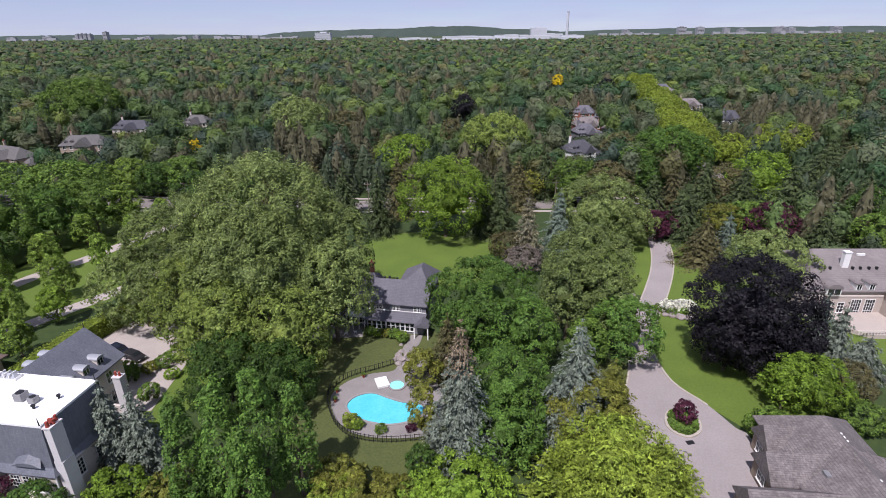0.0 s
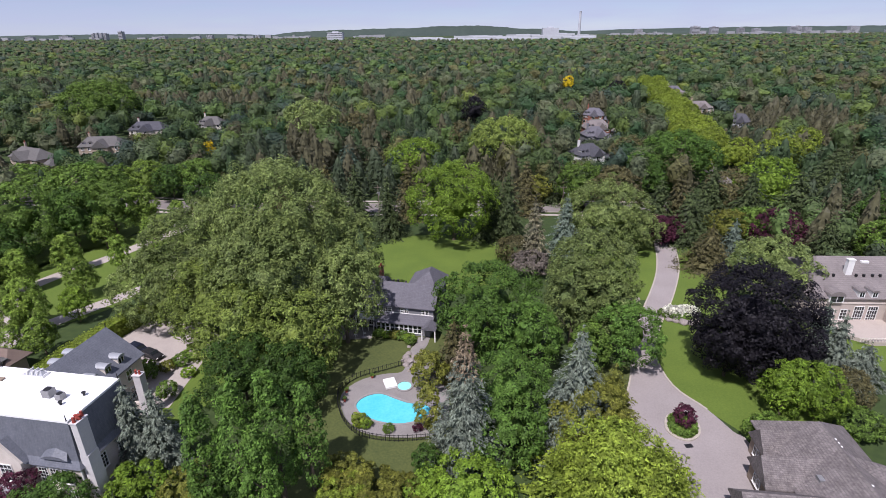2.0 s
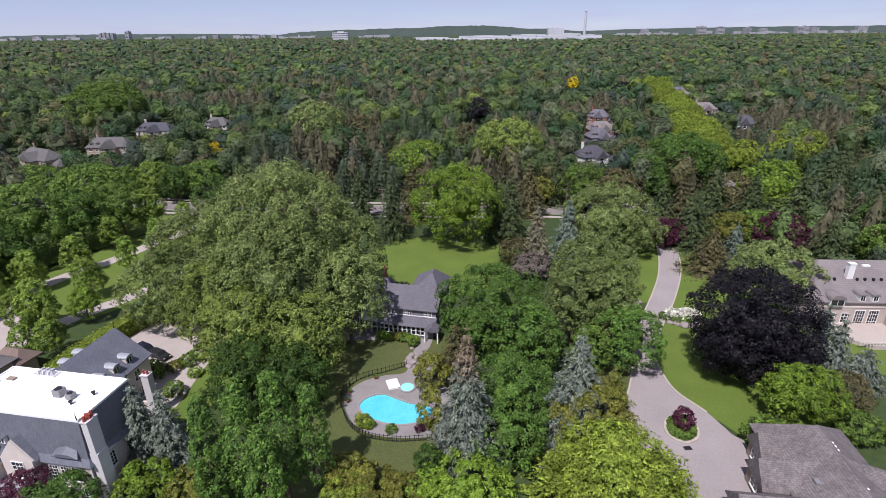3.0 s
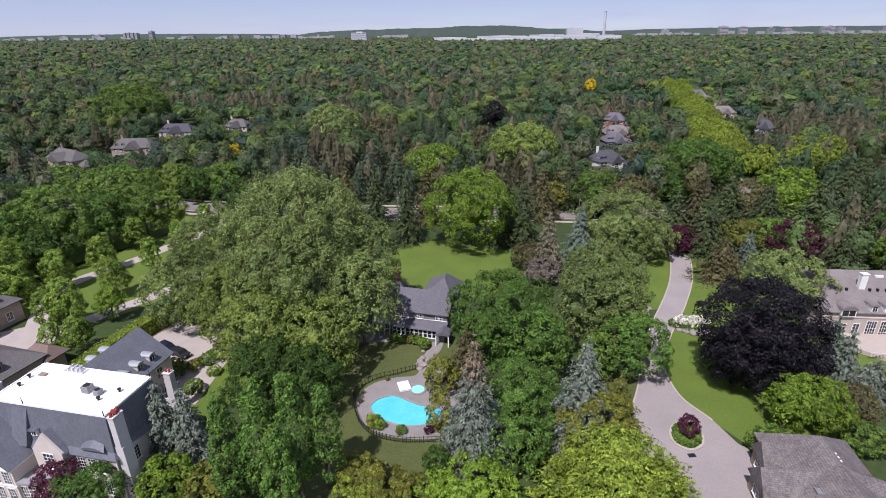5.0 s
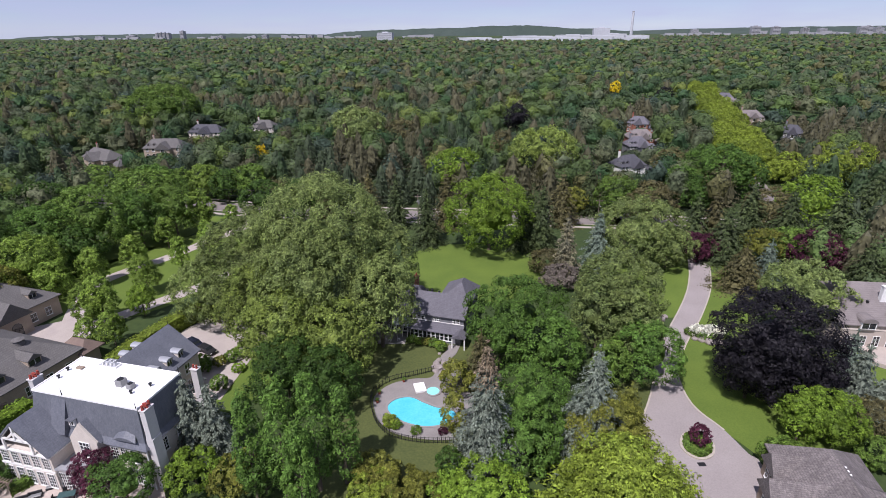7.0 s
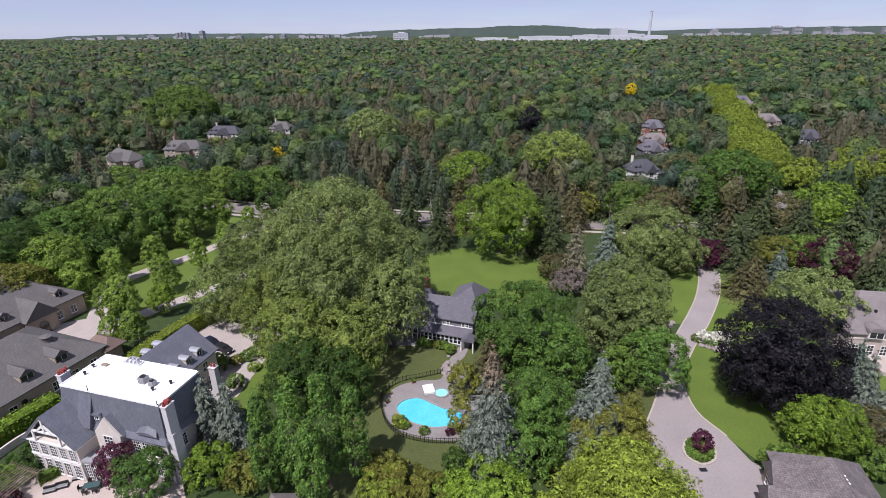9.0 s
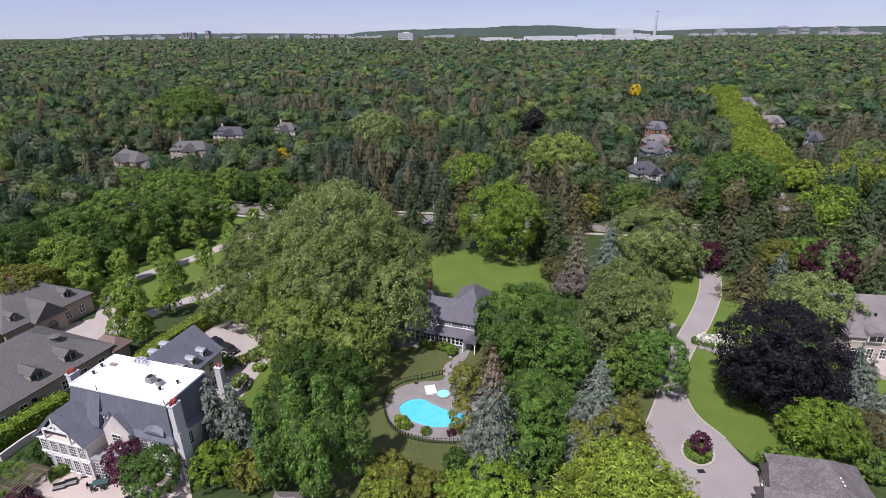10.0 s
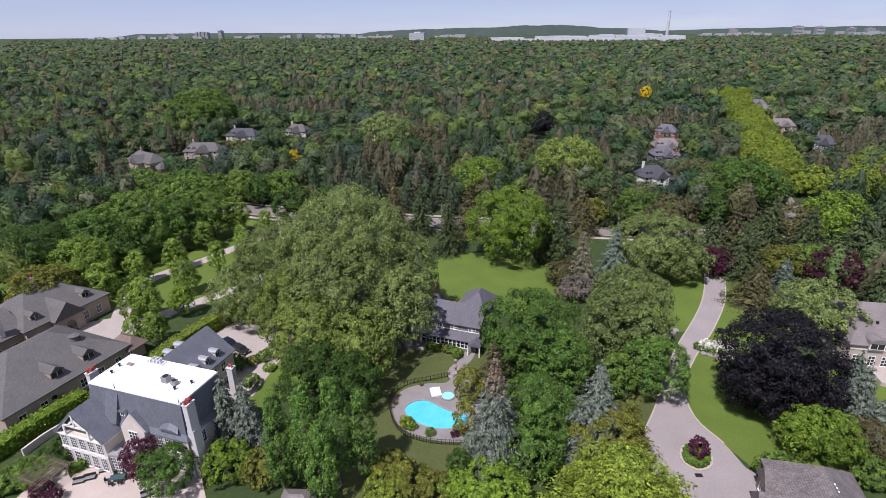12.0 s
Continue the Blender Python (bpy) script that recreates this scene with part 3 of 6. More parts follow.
for a, b in zip(fence_line, fence_line[1:]):
    ln = (b - a).length
    k = max(2, int(ln / 0.28))
    for j in range(k):
        p = a + (b - a) * j / k
        big = j == 0
        part("post" if big else "bar", box(p.x - (0.05 if big else 0.015), p.y - (0.05 if big else 0.015), 0, p.x + (0.05 if big else 0.015), p.y + (0.05 if big else 0.015), 1.35 if big else 1.2), BLACKIRON, fence)


# ---- houses ----
def roof_bm(x0, y0, x1, y1, z0, z1, hip0=0.0, hip1=0.0, over=0.4, thick=0.18):
    """A ridge along x; hip: how far in from each end the ridge stops (0: a gable)."""
    bm = bmesh.new()
    ax0, ax1, ay0, ay1 = x0 - over, x1 + over, y0 - over, y1 + over
    ym = (y0 + y1) / 2
    lo = [bm.verts.new(p) for p in ((ax0, ay0, z0), (ax1, ay0, z0), (ax1, ay1, z0), (ax0, ay1, z0))]
    lb = [bm.verts.new((v.co.x, v.co.y, z0 - thick)) for v in lo]
    r = [bm.verts.new((ax0 + hip0, ym, z1)), bm.verts.new((ax1 - hip1, ym, z1))]
    for f in ((lo[0], lo[1], r[1], r[0]), (lo[2], lo[3], r[0], r[1]), (lo[1], lo[2], r[1]), (lo[3], lo[0], r[0]), tuple(lb[::-1])):
        bm.faces.new(f)
    for i in range(4):
        bm.faces.new((lo[i], lb[i], lb[(i + 1) % 4], lo[(i + 1) % 4]))
    bmesh.ops.recalc_face_normals(bm, faces=bm.faces[:])
    return bm


def window(parent, m, w, h, frame_mat=WHITE, bars=(2, 2), sill=True, arch=False):
    """A window in the x-z plane of m, facing -y, its foot at z 0."""
    f = bmesh.new()
    t = 0.09
    for a in ((-w / 2 - t, -0.1, -t, w / 2 + t, 0.06, 0), (-w / 2 - t, -0.1, h, w / 2 + t, 0.06, h + t), (-w / 2 - t, -0.1, 0, -w / 2, 0.06, h), (w / 2, -0.1, 0, w / 2 + t, 0.06, h)):
        add_box(f, *a, m=m)
    for i in range(1, bars[0]):
        add_box(f, -w / 2 + w * i / bars[0] - 0.03, -0.08, 0, -w / 2 + w * i / bars[0] + 0.03, 0.05, h, m=m)
    for i in range(1, bars[1]):
        add_box(f, -w / 2, -0.08, h * i / bars[1] - 0.03, w / 2, 0.05, h * i / bars[1] + 0.03, m=m)
    win = part("window", box(-w / 2, -0.04, 0, w / 2, 0.05, h, m=m), GLASS, parent, "dark glass window")
    part("frame", f, frame_mat, win)
    if sill:
        part("sill", box(-w / 2 - 0.15, -0.18, -t - 0.08, w / 2 + 0.15, 0.05, -t, m=m), frame_mat, win)
    return win


def side_m(x0, y0, x1, y1, side, u, z):
    """The pose of a window on a side of a block: s, e, n, w."""
    return {"s": pose(u, y0, z), "e": pose(x1, u, z, 0, 0, 90), "n": pose(u, y1, z, 0, 0, 180), "w": pose(x0, u, z, 0, 0, -90)}[side]


def block(parent, x0, y0, x1, y1, z, wall, roof, ridge, hips=(0, 0), turned=False, over=0.45, wins=(), win_size=(1.2, 1.5), label=""):
    """One wing of a house: walls, roof and windows. wins: (side, u, z)."""
    bm = box(x0, y0, -0.3, x1, y1, z)
    if hips == (0, 0):                                     # gable walls
        if turned:
            xm = (x0 + x1) / 2
            tri = [((x0, y, z), (x1, y, z), (xm, y, z + (ridge - z) * 0.93)) for y in (y0, y1)]
        else:
            ym = (y0 + y1) / 2
            tri = [((x, y0, z), (x, y1, z), (x, ym, z + (ridge - z) * 0.93)) for x in (x0, x1)]
        vs = [[bm.verts.new(p) for p in t3] for t3 in tri]
        bm.faces.new(vs[0])
        bm.faces.new(vs[1])
        for i in range(3):
            bm.faces.new((vs[0][i], vs[0][(i + 1) % 3], vs[1][(i + 1) % 3], vs[1][i]))
        bmesh.ops.recalc_face_normals(bm, faces=bm.faces[:])
    part("wall", bm, wall, parent)
    if turned:
        rb = roof_bm(y0, -x1, y1, -x0, z, ridge, *hips, over=over)
        bmesh.ops.rotate(rb, cent=(0, 0, 0), matrix=Matrix.Rotation(radians(90), 3, "Z"), verts=rb.verts[:])
    else:
        rb = roof_bm(x0, y0, x1, y1, z, ridge, *hips, over=over)
    part("roof", rb, roof, parent)
    for side, u, wz in wins:
        window(parent, side_m(x0, y0, x1, y1, side, u, wz), *win_size)


def chimney(parent, x, y, z0, z1, m, w=0.9, d=0.7, pots=2):
    ch = part("chimney", add_box(box(x - w / 2, y - d / 2, z0, x + w / 2, y + d / 2, z1), x - w / 2 - 0.1, y - d / 2 - 0.1, z1, x + w / 2 + 0.1, y + d / 2 + 0.1, z1 + 0.18), m, parent)
    for i in range(pots):
        px = x - w / 2 + w * (i + 0.5) / pots
        part("chimney_pot", add_cyl(cyl(px, y, z1 + 0.18, z1 + 0.75, 0.2, 0.15, 10), px, y, z1 + 0.7, z1 + 0.82, 0.2, 0.2, 10), TERRACOTTA, ch, "terracotta pot")


def dormer(parent, m, w, h, depth, roof, wall=WHITE, arched=False):
    """A roof dormer whose window faces -y of m."""
    d = part("dormer", box(-w / 2, 0, 0, w / 2, depth, h, m=m), wall, parent)
    part("pane", box(-w / 2 + 0.2, -0.03, 0.15, w / 2 - 0.2, 0.05, h - 0.1, m=m), GLASS, d)
    part("glazing_bar", box(-0.04, -0.06, 0.15, 0.04, 0.05, h - 0.1, m=m), WHITE, d)
    if arched:
        rb = bmesh.new()
        vs = []
        for yy in (-0.2, depth):
            vs.append([rb.verts.new((math.cos(a * math.pi / 8) * (w / 2 + 0.15), yy, h - 0.02 + math.sin(a * math.pi / 8) * w * 0.36)) for a in range(9)])
        for i in range(8):
            rb.faces.new((vs[0][i], vs[0][i + 1], vs[1][i + 1], vs[1][i]))
        for v in vs:
            rb.faces.new(v)
        bmesh.ops.recalc_face_normals(rb, faces=rb.faces[:])
        bmesh.ops.transform(rb, matrix=m, verts=rb.verts[:])
    else:
        rb = roof_bm(-0.2, -w / 2, depth, w / 2, h, h + w * 0.42, over=0.15, thick=0.08)
        bmesh.ops.transform(rb, matrix=m @ Matrix.Rotation(radians(90), 4, "Z"), verts=rb.verts[:])
    part("dormer_roof", rb, roof, d)


def poly(name, pts, faces, m, parent, label=""):
    """A closed roof or wall body from its corners."""
    bm = bmesh.new()
    vs = [bm.verts.new(p) for p in pts]
    for f in faces:
        bm.faces.new([vs[j] for j in f])
    bmesh.ops.recalc_face_normals(bm, faces=bm.faces[:])
    return part(name, bm, m, parent, label)


def bands(parent, x0, x1, y, z, w=0.16, m=WHITE):
    return part("trim_board", box(x0, y - 0.05, z, x1, y, z + w), m, parent, "white trim board")


# the grey house on the lawn
home = thing("lawn_house", pose(-9.4, 98.6, 0, 0, 0, -9.5), "grey two-storey timber house with white window frames", "house")
block(home, -6.3, -3.3, 5.6, 4.2, 5.5, SIDING, GREYROOF, 9.1, (0, 0), over=0.5, wins=[("s", u, 4.0) for u in (-5.5, -4.6, -3.7, -1.0, -0.1, 3.4, 4.3)], win_size=(0.62, 0.9))
bands(home, -6.3, 5.6, -3.3, 3.75)
part("wall", box(-1.6, 3.9, 0, 5.2, 11.5, 5.9), SIDING, home)
poly("roof", [(-2.2, 1.4, 6.1), (5.8, 1.4, 6.1), (5.8, 12.1, 6.1), (-2.2, 12.1, 6.1), (2.8, 5.4, 10.0), (2.8, 7.6, 10.0)], [(0, 1, 4), (1, 2, 5, 4), (2, 3, 5), (3, 0, 4, 5), (3, 2, 1, 0)], GREYROOF, home)
for u, v in ((-4.2, 1.6), (-3.2, 1.9), (-1.4, 1.4)):
    part("roof_vent", box(u - 0.2, v - 0.2, 7.6, u + 0.2, v + 0.2, 9.0, bevel=0.05), BLACKIRON, home)
block(home, -17.5, -0.5, -6.3, 6.5, 5.5, SIDING, GREYROOF, 9.0, (3.5, 0), over=0.5)
block(home, -12.2, -3.6, -6.8, 0.5, 5.6, SIDING, GREYROOF, 7.6, (0, 0), turned=True, over=0.35, wins=[("s", u, zz) for u in (-11.2, -9.5, -7.8) for zz in (0.6, 3.6)], win_size=(1.05, 1.5))
block(home, -17.4, -2.4, -12.4, 0.4, 5.2, SIDING, GREYROOF, 7.2, (0, 0), turned=True, over=0.35, wins=[("s", u, zz) for u in (-16.2, -14.9, -13.6) for zz in (0.6, 3.4)], win_size=(0.9, 1.5))
part("balcony_floor", box(-10.6, -5.6, 2.9, -6.6, -3.6, 3.1), WHITE, home)
for u in (-10.5, -9.2, -7.9, -6.7):
    part("balcony_post", box(u - 0.07, -5.58, 0, u + 0.07, -5.44, 4.1), WHITE, home, "white porch post")
for z in (3.4, 4.05):
    part("balcony_rail", box(-10.6, -5.56, z, -6.6, -5.46, z + 0.08), WHITE, home)
part("porch_wall", box(-6.2, -5.4, -0.2, 5.4, -3.3, 2.7), SIDING, home)
poly("porch_roof", [(-6.6, -5.9, 2.75), (5.8, -5.9, 2.75), (5.8, -3.3, 3.75), (-6.6, -3.3, 3.75), (-6.6, -5.9, 2.6), (5.8, -5.9, 2.6), (5.8, -3.3, 2.6), (-6.6, -3.3, 2.6)], [(0, 1, 2, 3), (4, 5, 6, 7), (0, 1, 5, 4), (1, 2, 6, 5), (3, 0, 4, 7)], GREYROOF, home)
for j in range(10):
    window(home, pose(-5.6 + j * 0.98, -5.4, 0.75), 0.72, 1.65, bars=(1, 2))
poly("porch_gable", [(3.9, -7.3, 2.7), (6.9, -7.3, 2.7), (5.4, -7.3, 3.7), (3.9, -4.5, 2.7), (6.9, -4.5, 2.7), (5.4, -4.5, 3.7)], [(0, 1, 2), (3, 4, 5), (0, 2, 5, 3), (1, 2, 5, 4), (0, 1, 4, 3)], GREYROOF, home)
for u in (4.05, 6.75):
    part("porch_post", box(u - 0.12, -7.2, 0, u + 0.12, -6.96, 2.7), WHITE, home, "white porch post")
chimney(home, -8.0, 5.0, 6, 10.2, REDBRICK, pots=1)

# the manor with a flat white roof
manor = thing("manor_house", pose(-55.7, 54.65, 0, 0, 0, -7), "large cream stone manor with slate mansard and white flat roof", "house")
part("wall", box(-10.0, -5.2, -0.3, 10.0, 5.2, 8.0), STONE, manor)
poly("mansard_roof", [(-10.6, -5.8, 7.7), (10.6, -5.8, 7.7), (10.6, 5.8, 7.7), (-10.6, 5.8, 7.7), (-10.1, -5.2, 8.6), (10.1, -5.2, 8.6), (10.1, 5.2, 8.6), (-10.1, 5.2, 8.6), (-9.4, -4.4, 14.0), (9.4, -4.4, 14.0), (9.4, 4.4, 14.0), (-9.4, 4.4, 14.0)],
     [(0, 1, 5, 4), (1, 2, 6, 5), (2, 3, 7, 6), (3, 0, 4, 7), (4, 5, 9, 8), (5, 6, 10, 9), (6, 7, 11, 10), (7, 4, 8, 11), (8, 9, 10, 11), (3, 2, 1, 0)], SLATE, manor, "blue-grey slate mansard")
part("flat_roof", box(-9.3, -4.3, 13.8, 9.3, 4.3, 14.06), MEMBRANE, manor, "white membrane roof")
bm = bmesh.new()
for a in ((-9.5, -4.5, 9.5, -4.3), (-9.5, 4.3, 9.5, 4.5), (-9.5, -4.3, -9.3, 4.3), (9.3, -4.3, 9.5, 4.3)):
    add_box(bm, a[0], a[1], 13.9, a[2], a[3], 14.2)
part("parapet", bm, MEMBRANE, manor)
sk = part("skylight", box(-4.6, 3.0, 14.06, -1.2, 4.2, 14.3), WHITE, manor, "glazed roof lantern")
poly("skylight_glass", [(-4.5, 3.05, 14.3), (-1.3, 3.05, 14.3), (-1.3, 4.15, 14.3), (-4.5, 4.15, 14.3), (-3.8, 3.6, 14.85), (-2.0, 3.6, 14.85)], [(0, 1, 5, 4), (1, 2, 5), (2, 3, 4, 5), (3, 0, 4)], ZINC, sk)
bm = bmesh.new()
for u in (-4.5, -3.7, -2.9, -2.1, -1.3):
    add_box(bm, u - 0.05, 3.0, 14.3, u + 0.05, 4.2, 14.9 if -4 < u < -1.5 else 14.4)
part("glazing_bar", bm, WHITE, sk)
for u, v, s in ((2.9, -0.2, 1.2), (4.9, -0.5, 0.95)):
    ac = part("condenser", box(u - s / 2, v - s / 2, 14.06, u + s / 2, v + s / 2, 14.06 + s * 0.9, bevel=0.05), STEEL, manor, "grey air conditioner unit")
    part("fan_grille", cyl(u, v, 14.06 + s * 0.9, 14.1 + s * 0.9, s * 0.4, None, 16), BLACKIRON, ac)
for u, v in ((-8.0, -1.1), (-8.4, 0.9), (7.4, 0.6), (1.9, 0.4), (5.9, -1.6)):
    part("roof_vent", add_cyl(cyl(u, v, 14.06, 14.5, 0.15), u, v, 14.45, 14.62, 0.26, 0.26), BLACKIRON, manor)
part("roof_hatch", box(-7.6, 1.5, 14.06, -6.4, 2.2, 14.3, bevel=0.04), TIMBER, manor, "brown roof hatch")
for u, v in ((-3.8, -4.4), (9.3, -4.4), (9.3, 4.4), (-9.3, 4.4)):
    part("finial", cyl(u, v, 14.1, 15.3, 0.09, 0.02, 8), BLACKIRON, manor)
# timbered gable wing
part("wall", box(-13.4, -9.0, -0.3, -3.6, -4.6, 6.9), STONE, manor)
poly("gable_roof", [(-13.9, -9.5, 6.9), (-8.6, -9.5, 12.0), (-3.1, -9.5, 6.9), (-13.9, -2.6, 6.9), (-8.6, -2.6, 12.0), (-3.1, -2.6, 6.9), (-13.6, -9.5, 6.7), (-8.6, -9.5, 11.65), (-3.4, -9.5, 6.7), (-13.6, -2.6, 6.7), (-8.6, -2.6, 11.65), (-3.4, -2.6, 6.7)],
     [(0, 1, 4, 3), (1, 2, 5, 4), (6, 7, 10, 9), (7, 8, 11, 10), (0, 1, 7, 6), (1, 2, 8, 7), (3, 4, 10, 9), (4, 5, 11, 10), (0, 3, 9, 6), (2, 5, 11, 8)], SLATE, manor)
poly("gable_wall", [(-13.2, -8.4, 6.8), (-8.6, -8.4, 11.4), (-4.0, -8.4, 6.8), (-13.2, -8.2, 6.8), (-8.6, -8.2, 11.4), (-4.0, -8.2, 6.8)], [(0, 1, 2), (3, 4, 5), (0, 1, 4, 3), (1, 2, 5, 4), (0, 2, 5, 3)], mat("gable_recess", (0.2, 0.17, 0.15)), manor)
for ax, az, bx, bz in ((-13.5, 6.9, -8.6, 11.7), (-8.6, 11.7, -3.7, 6.9), (-11.4, 8.9, -5.8, 8.9), (-8.6, 8.9, -8.6, 11.4), (-10.2, 8.9, -8.6, 10.3), (-7.0, 8.9, -8.6, 10.3), (-11.2, 6.9, -11.2, 8.9), (-6.0, 6.9, -6.0, 8.9)):
    ln, an = math.hypot(bx - ax, bz - az), math.degrees(math.atan2(bz - az, bx - ax))
    part("gable_timber", box(0, -9.42, -0.16, ln, -9.2, 0.16, m=pose(ax, 0, az, 0, -an, 0)), WHITE, manor, "white painted gable timber")
part("cornice", box(-13.8, -9.3, 6.45, -3.3, -4.8, 6.75, bevel=0.05), WHITE, manor)
part("string_course", box(-13.55, -9.12, 3.5, -3.5, -4.8, 3.75), WHITE, manor)
for u in (-12.4, -10.4, -8.5, -6.6, -4.7):
    for z, h in ((0.6, 2.5), (4.0, 2.1)):
        window(manor, pose(u, -9.0, z), 1.25, h, bars=(3, 4))
for v in (-8.0, -6.2):
    for z in (0.7, 4.0):
        window(manor, side_m(-13.4, -9, -3.6, -4.6, "w", v, z), 1.1, 2.0, bars=(3, 3))
# canted bay and its roof terrace
bay = [(-3.7, -8.6), (-1.4, -8.3), (0.6, -6.6), (0.9, -5.0), (-3.7, -5.0)]
part("bay_wall", slab(bay, -0.2, 4.0), STONE, manor)
part("bay_roof", slab([(-3.7, -9.0), (-1.2, -8.7), (1.0, -6.8), (1.3, -5.0), (-3.7, -5.0)], 4.0, 4.35), ZINC, manor, "grey lead bay roof")
for (ax, ay), (bx, by) in zip(bay[:3], bay[1:3]):
    an = math.degrees(math.atan2(by - ay, bx - ax))
    for f in (0.27, 0.73):
        window(manor, pose(ax + (bx - ax) * f, ay + (by - ay) * f, 0.3, 0, 0, an), 0.95, 3.0, bars=(3, 5), sill=False)
# stone gable in the middle, and a dormer
part("gable_wall", box(-2.2, -6.4, 4.2, 2.6, -4.8, 8.2), STONE, manor)
poly("stone_gable", [(-2.3, -6.4, 8.2), (2.7, -6.4, 8.2), (0.2, -6.4, 11.3), (-2.3, -6.1, 8.2), (2.7, -6.1, 8.2), (0.2, -6.1, 11.3)], [(0, 1, 2), (3, 4, 5), (0, 2, 5, 3), (1, 2, 5, 4), (0, 1, 4, 3)], STONE, manor)
poly("gable_roof", [(-2.6, -6.1, 8.0), (0.2, -6.1, 11.2), (3.0, -6.1, 8.0), (-2.6, -4.2, 8.0), (0.2, -2.9, 11.2), (3.0, -4.2, 8.0)], [(0, 1, 4, 3), (1, 2, 5, 4), (0, 1, 2), (3, 4, 5)], SLATE, manor)
window(manor, pose(0.2, -6.4, 5.2), 1.7, 2.6, bars=(3, 4))
dormer(manor, pose(-2.4, -5.4, 9.6), 1.0, 1.1, 1.6, SLATE, arched=False)
poly("roof_bay", [(-5.9, -6.2, 8.2), (-3.4, -6.2, 8.2), (-3.4, -4.3, 14.0), (-5.9, -4.3, 14.0), (-3.4, -4.6, 8.2), (-5.9, -4.6, 8.2)], [(0, 1, 2, 3), (1, 4, 2), (0, 3, 5), (0, 1, 4, 5), (2, 4, 5, 3)], SLATE, manor)
poly("eyebrow_dormer", [(5.0, -5.75, 8.9), (6.0, -5.75, 9.35), (7.0, -5.75, 9.5), (8.0, -5.75, 9.35), (9.0, -5.75, 8.9), (5.6, -4.8, 9.9), (7.0, -4.7, 10.4), (8.4, -4.8, 9.9)], [(0, 1, 2, 3, 4), (0, 1, 5), (1, 2, 6, 5), (2, 3, 7, 6), (3, 4, 7)], SLATE, manor)
for u in (4.2, 5.9, 7.6):
    for z, h in ((0.6, 2.6), (4.6, 2.2)):
        window(manor, pose(u, -5.2, z), 1.2, h, bars=(3, 4))
for u, v in ((10.9, -4.2), (-11.3, -2.2)):
    part("chimney_breast", box(u - 0.6, v - 0.85, -0.2, u + 0.6, v + 0.85, 9.5), RENDERED, manor)
    chimney(manor, u, v, 9.5, 14.4, RENDERED, w=0.9, d=1.7, pots=2)
    for s in (-0.6, 0.0, 0.6):
        part("chimney_pot", cyl(u, v + s, 14.58, 15.3, 0.22, 0.16, 10), TERRACOTTA, manor, "red chimney pot")
part("downpipe", cyl(10.15, -5.4, 0, 7.8, 0.09), WHITE, manor, "white downpipe")
for v in (-2, 1.5):
    window(manor, side_m(-10, -5.2, 10, 5.2, "e", v, 4.6), 1.3, 2.2, bars=(3, 4))
# rear wing with arched dormers
block(manor, -12.0, 5.2, -0.6, 19.6, 7.0, STONE, SLATE, 11.8, (0, 0), turned=True, over=0.5, wins=[("e", u, zz) for u in (8, 10.8, 13.6, 16.4) for zz in (0.8, 4.2)], win_size=(1.2, 1.9))
for v in (10.4, 13.3, 16.2):
    dormer(manor, pose(-1.2, v, 7.6, 0, 0, 90), 1.3, 1.25, 2.6, ZINC, wall=STONE, arched=True)
    dormer(manor, pose(-11.4, v, 7.6, 0, 0, -90), 1.3, 1.25, 2.6, ZINC, wall=STONE, arched=True)
part("finial", cyl(-6.3, 20.0, 11.7, 13, 0.09, 0.02, 8), BLACKIRON, manor)
chimney(manor, 4.2, 13.2, -0.2, 8.0, RENDERED, w=1.3, d=1.1, pots=2)
part("garden_wall", box(-0.6, 12.9, -0.2, 4.0, 13.3, 2.6), STONE, manor)

# the neighbouring villas
villa = thing("villa", pose(-94.3, 65.4, 0, 0, 0, -11), "buff brick villa with a broad taupe hipped roof", "house")
block(villa, -11.5, -12.8, 11.2, 12.8, 4.4, BUFF, TAUPEROOF, 10.2, (10, 9), turned=True, over=0.6, wins=[("e", u, 1.0) for u in (-10, -6, 2, 6, 10)], win_size=(1.3, 1.8))
for v in (-1.5, 5.2):
    dormer(villa, pose(9.8, v, 4.7, 0, 0, 90), 2.5, 2.0, 5.0, TAUPEROOF, wall=BUFF)
part("round_vent", add_cyl(cyl(4.2, 6.8, 7.2, 8.8, 1.1, 0.9, 16), 4.2, 6.8, 8.8, 9.1, 1.2, 0.3, 16), TAUPEROOF, villa)
part("round_window", cyl(0, 0, 0, 0.1, 0.55, None, 18, pose(11.2, -4, 2.4, 0, 90, 0)), GLASS, villa)
part("skylight", box(-1, -8, 6.4, 0.2, -7.2, 7.2), GLASS, villa)
part("porch", box(6.0, 12.8, -0.2, 11.5, 16.5, 3.2), BUFF, villa)
rb = roof_bm(5.5, 12.5, 12, 17, 3.2, 5.2, 2, 2, over=0.4)
part("porch_roof", rb, mat("brown_tile", (0.2, 0.15, 0.12), (0.14, 0.1, 0.085), scale=0.6, fine=6), villa, "brown tiled porch roof")
for u in (-3.5, 4.5):
    part("window_box", box(11.2, u, 2.2, 11.5, u + 1.3, 2.5), TIMBER, villa)
villa_b = thing("villa", pose(-114, 86.5, 0, 0, 0, -12), "buff villa with taupe gables, dormers and arched entrance", "house")
block(villa_b, -9, -9, 8.6, 11.5, 5.0, BUFF, TAUPEROOF, 10.4, (7, 8), turned=True, over=0.6, wins=[("e", u, 1.2) for u in (-7, -3, 5, 8.5)], win_size=(1.3, 1.9))
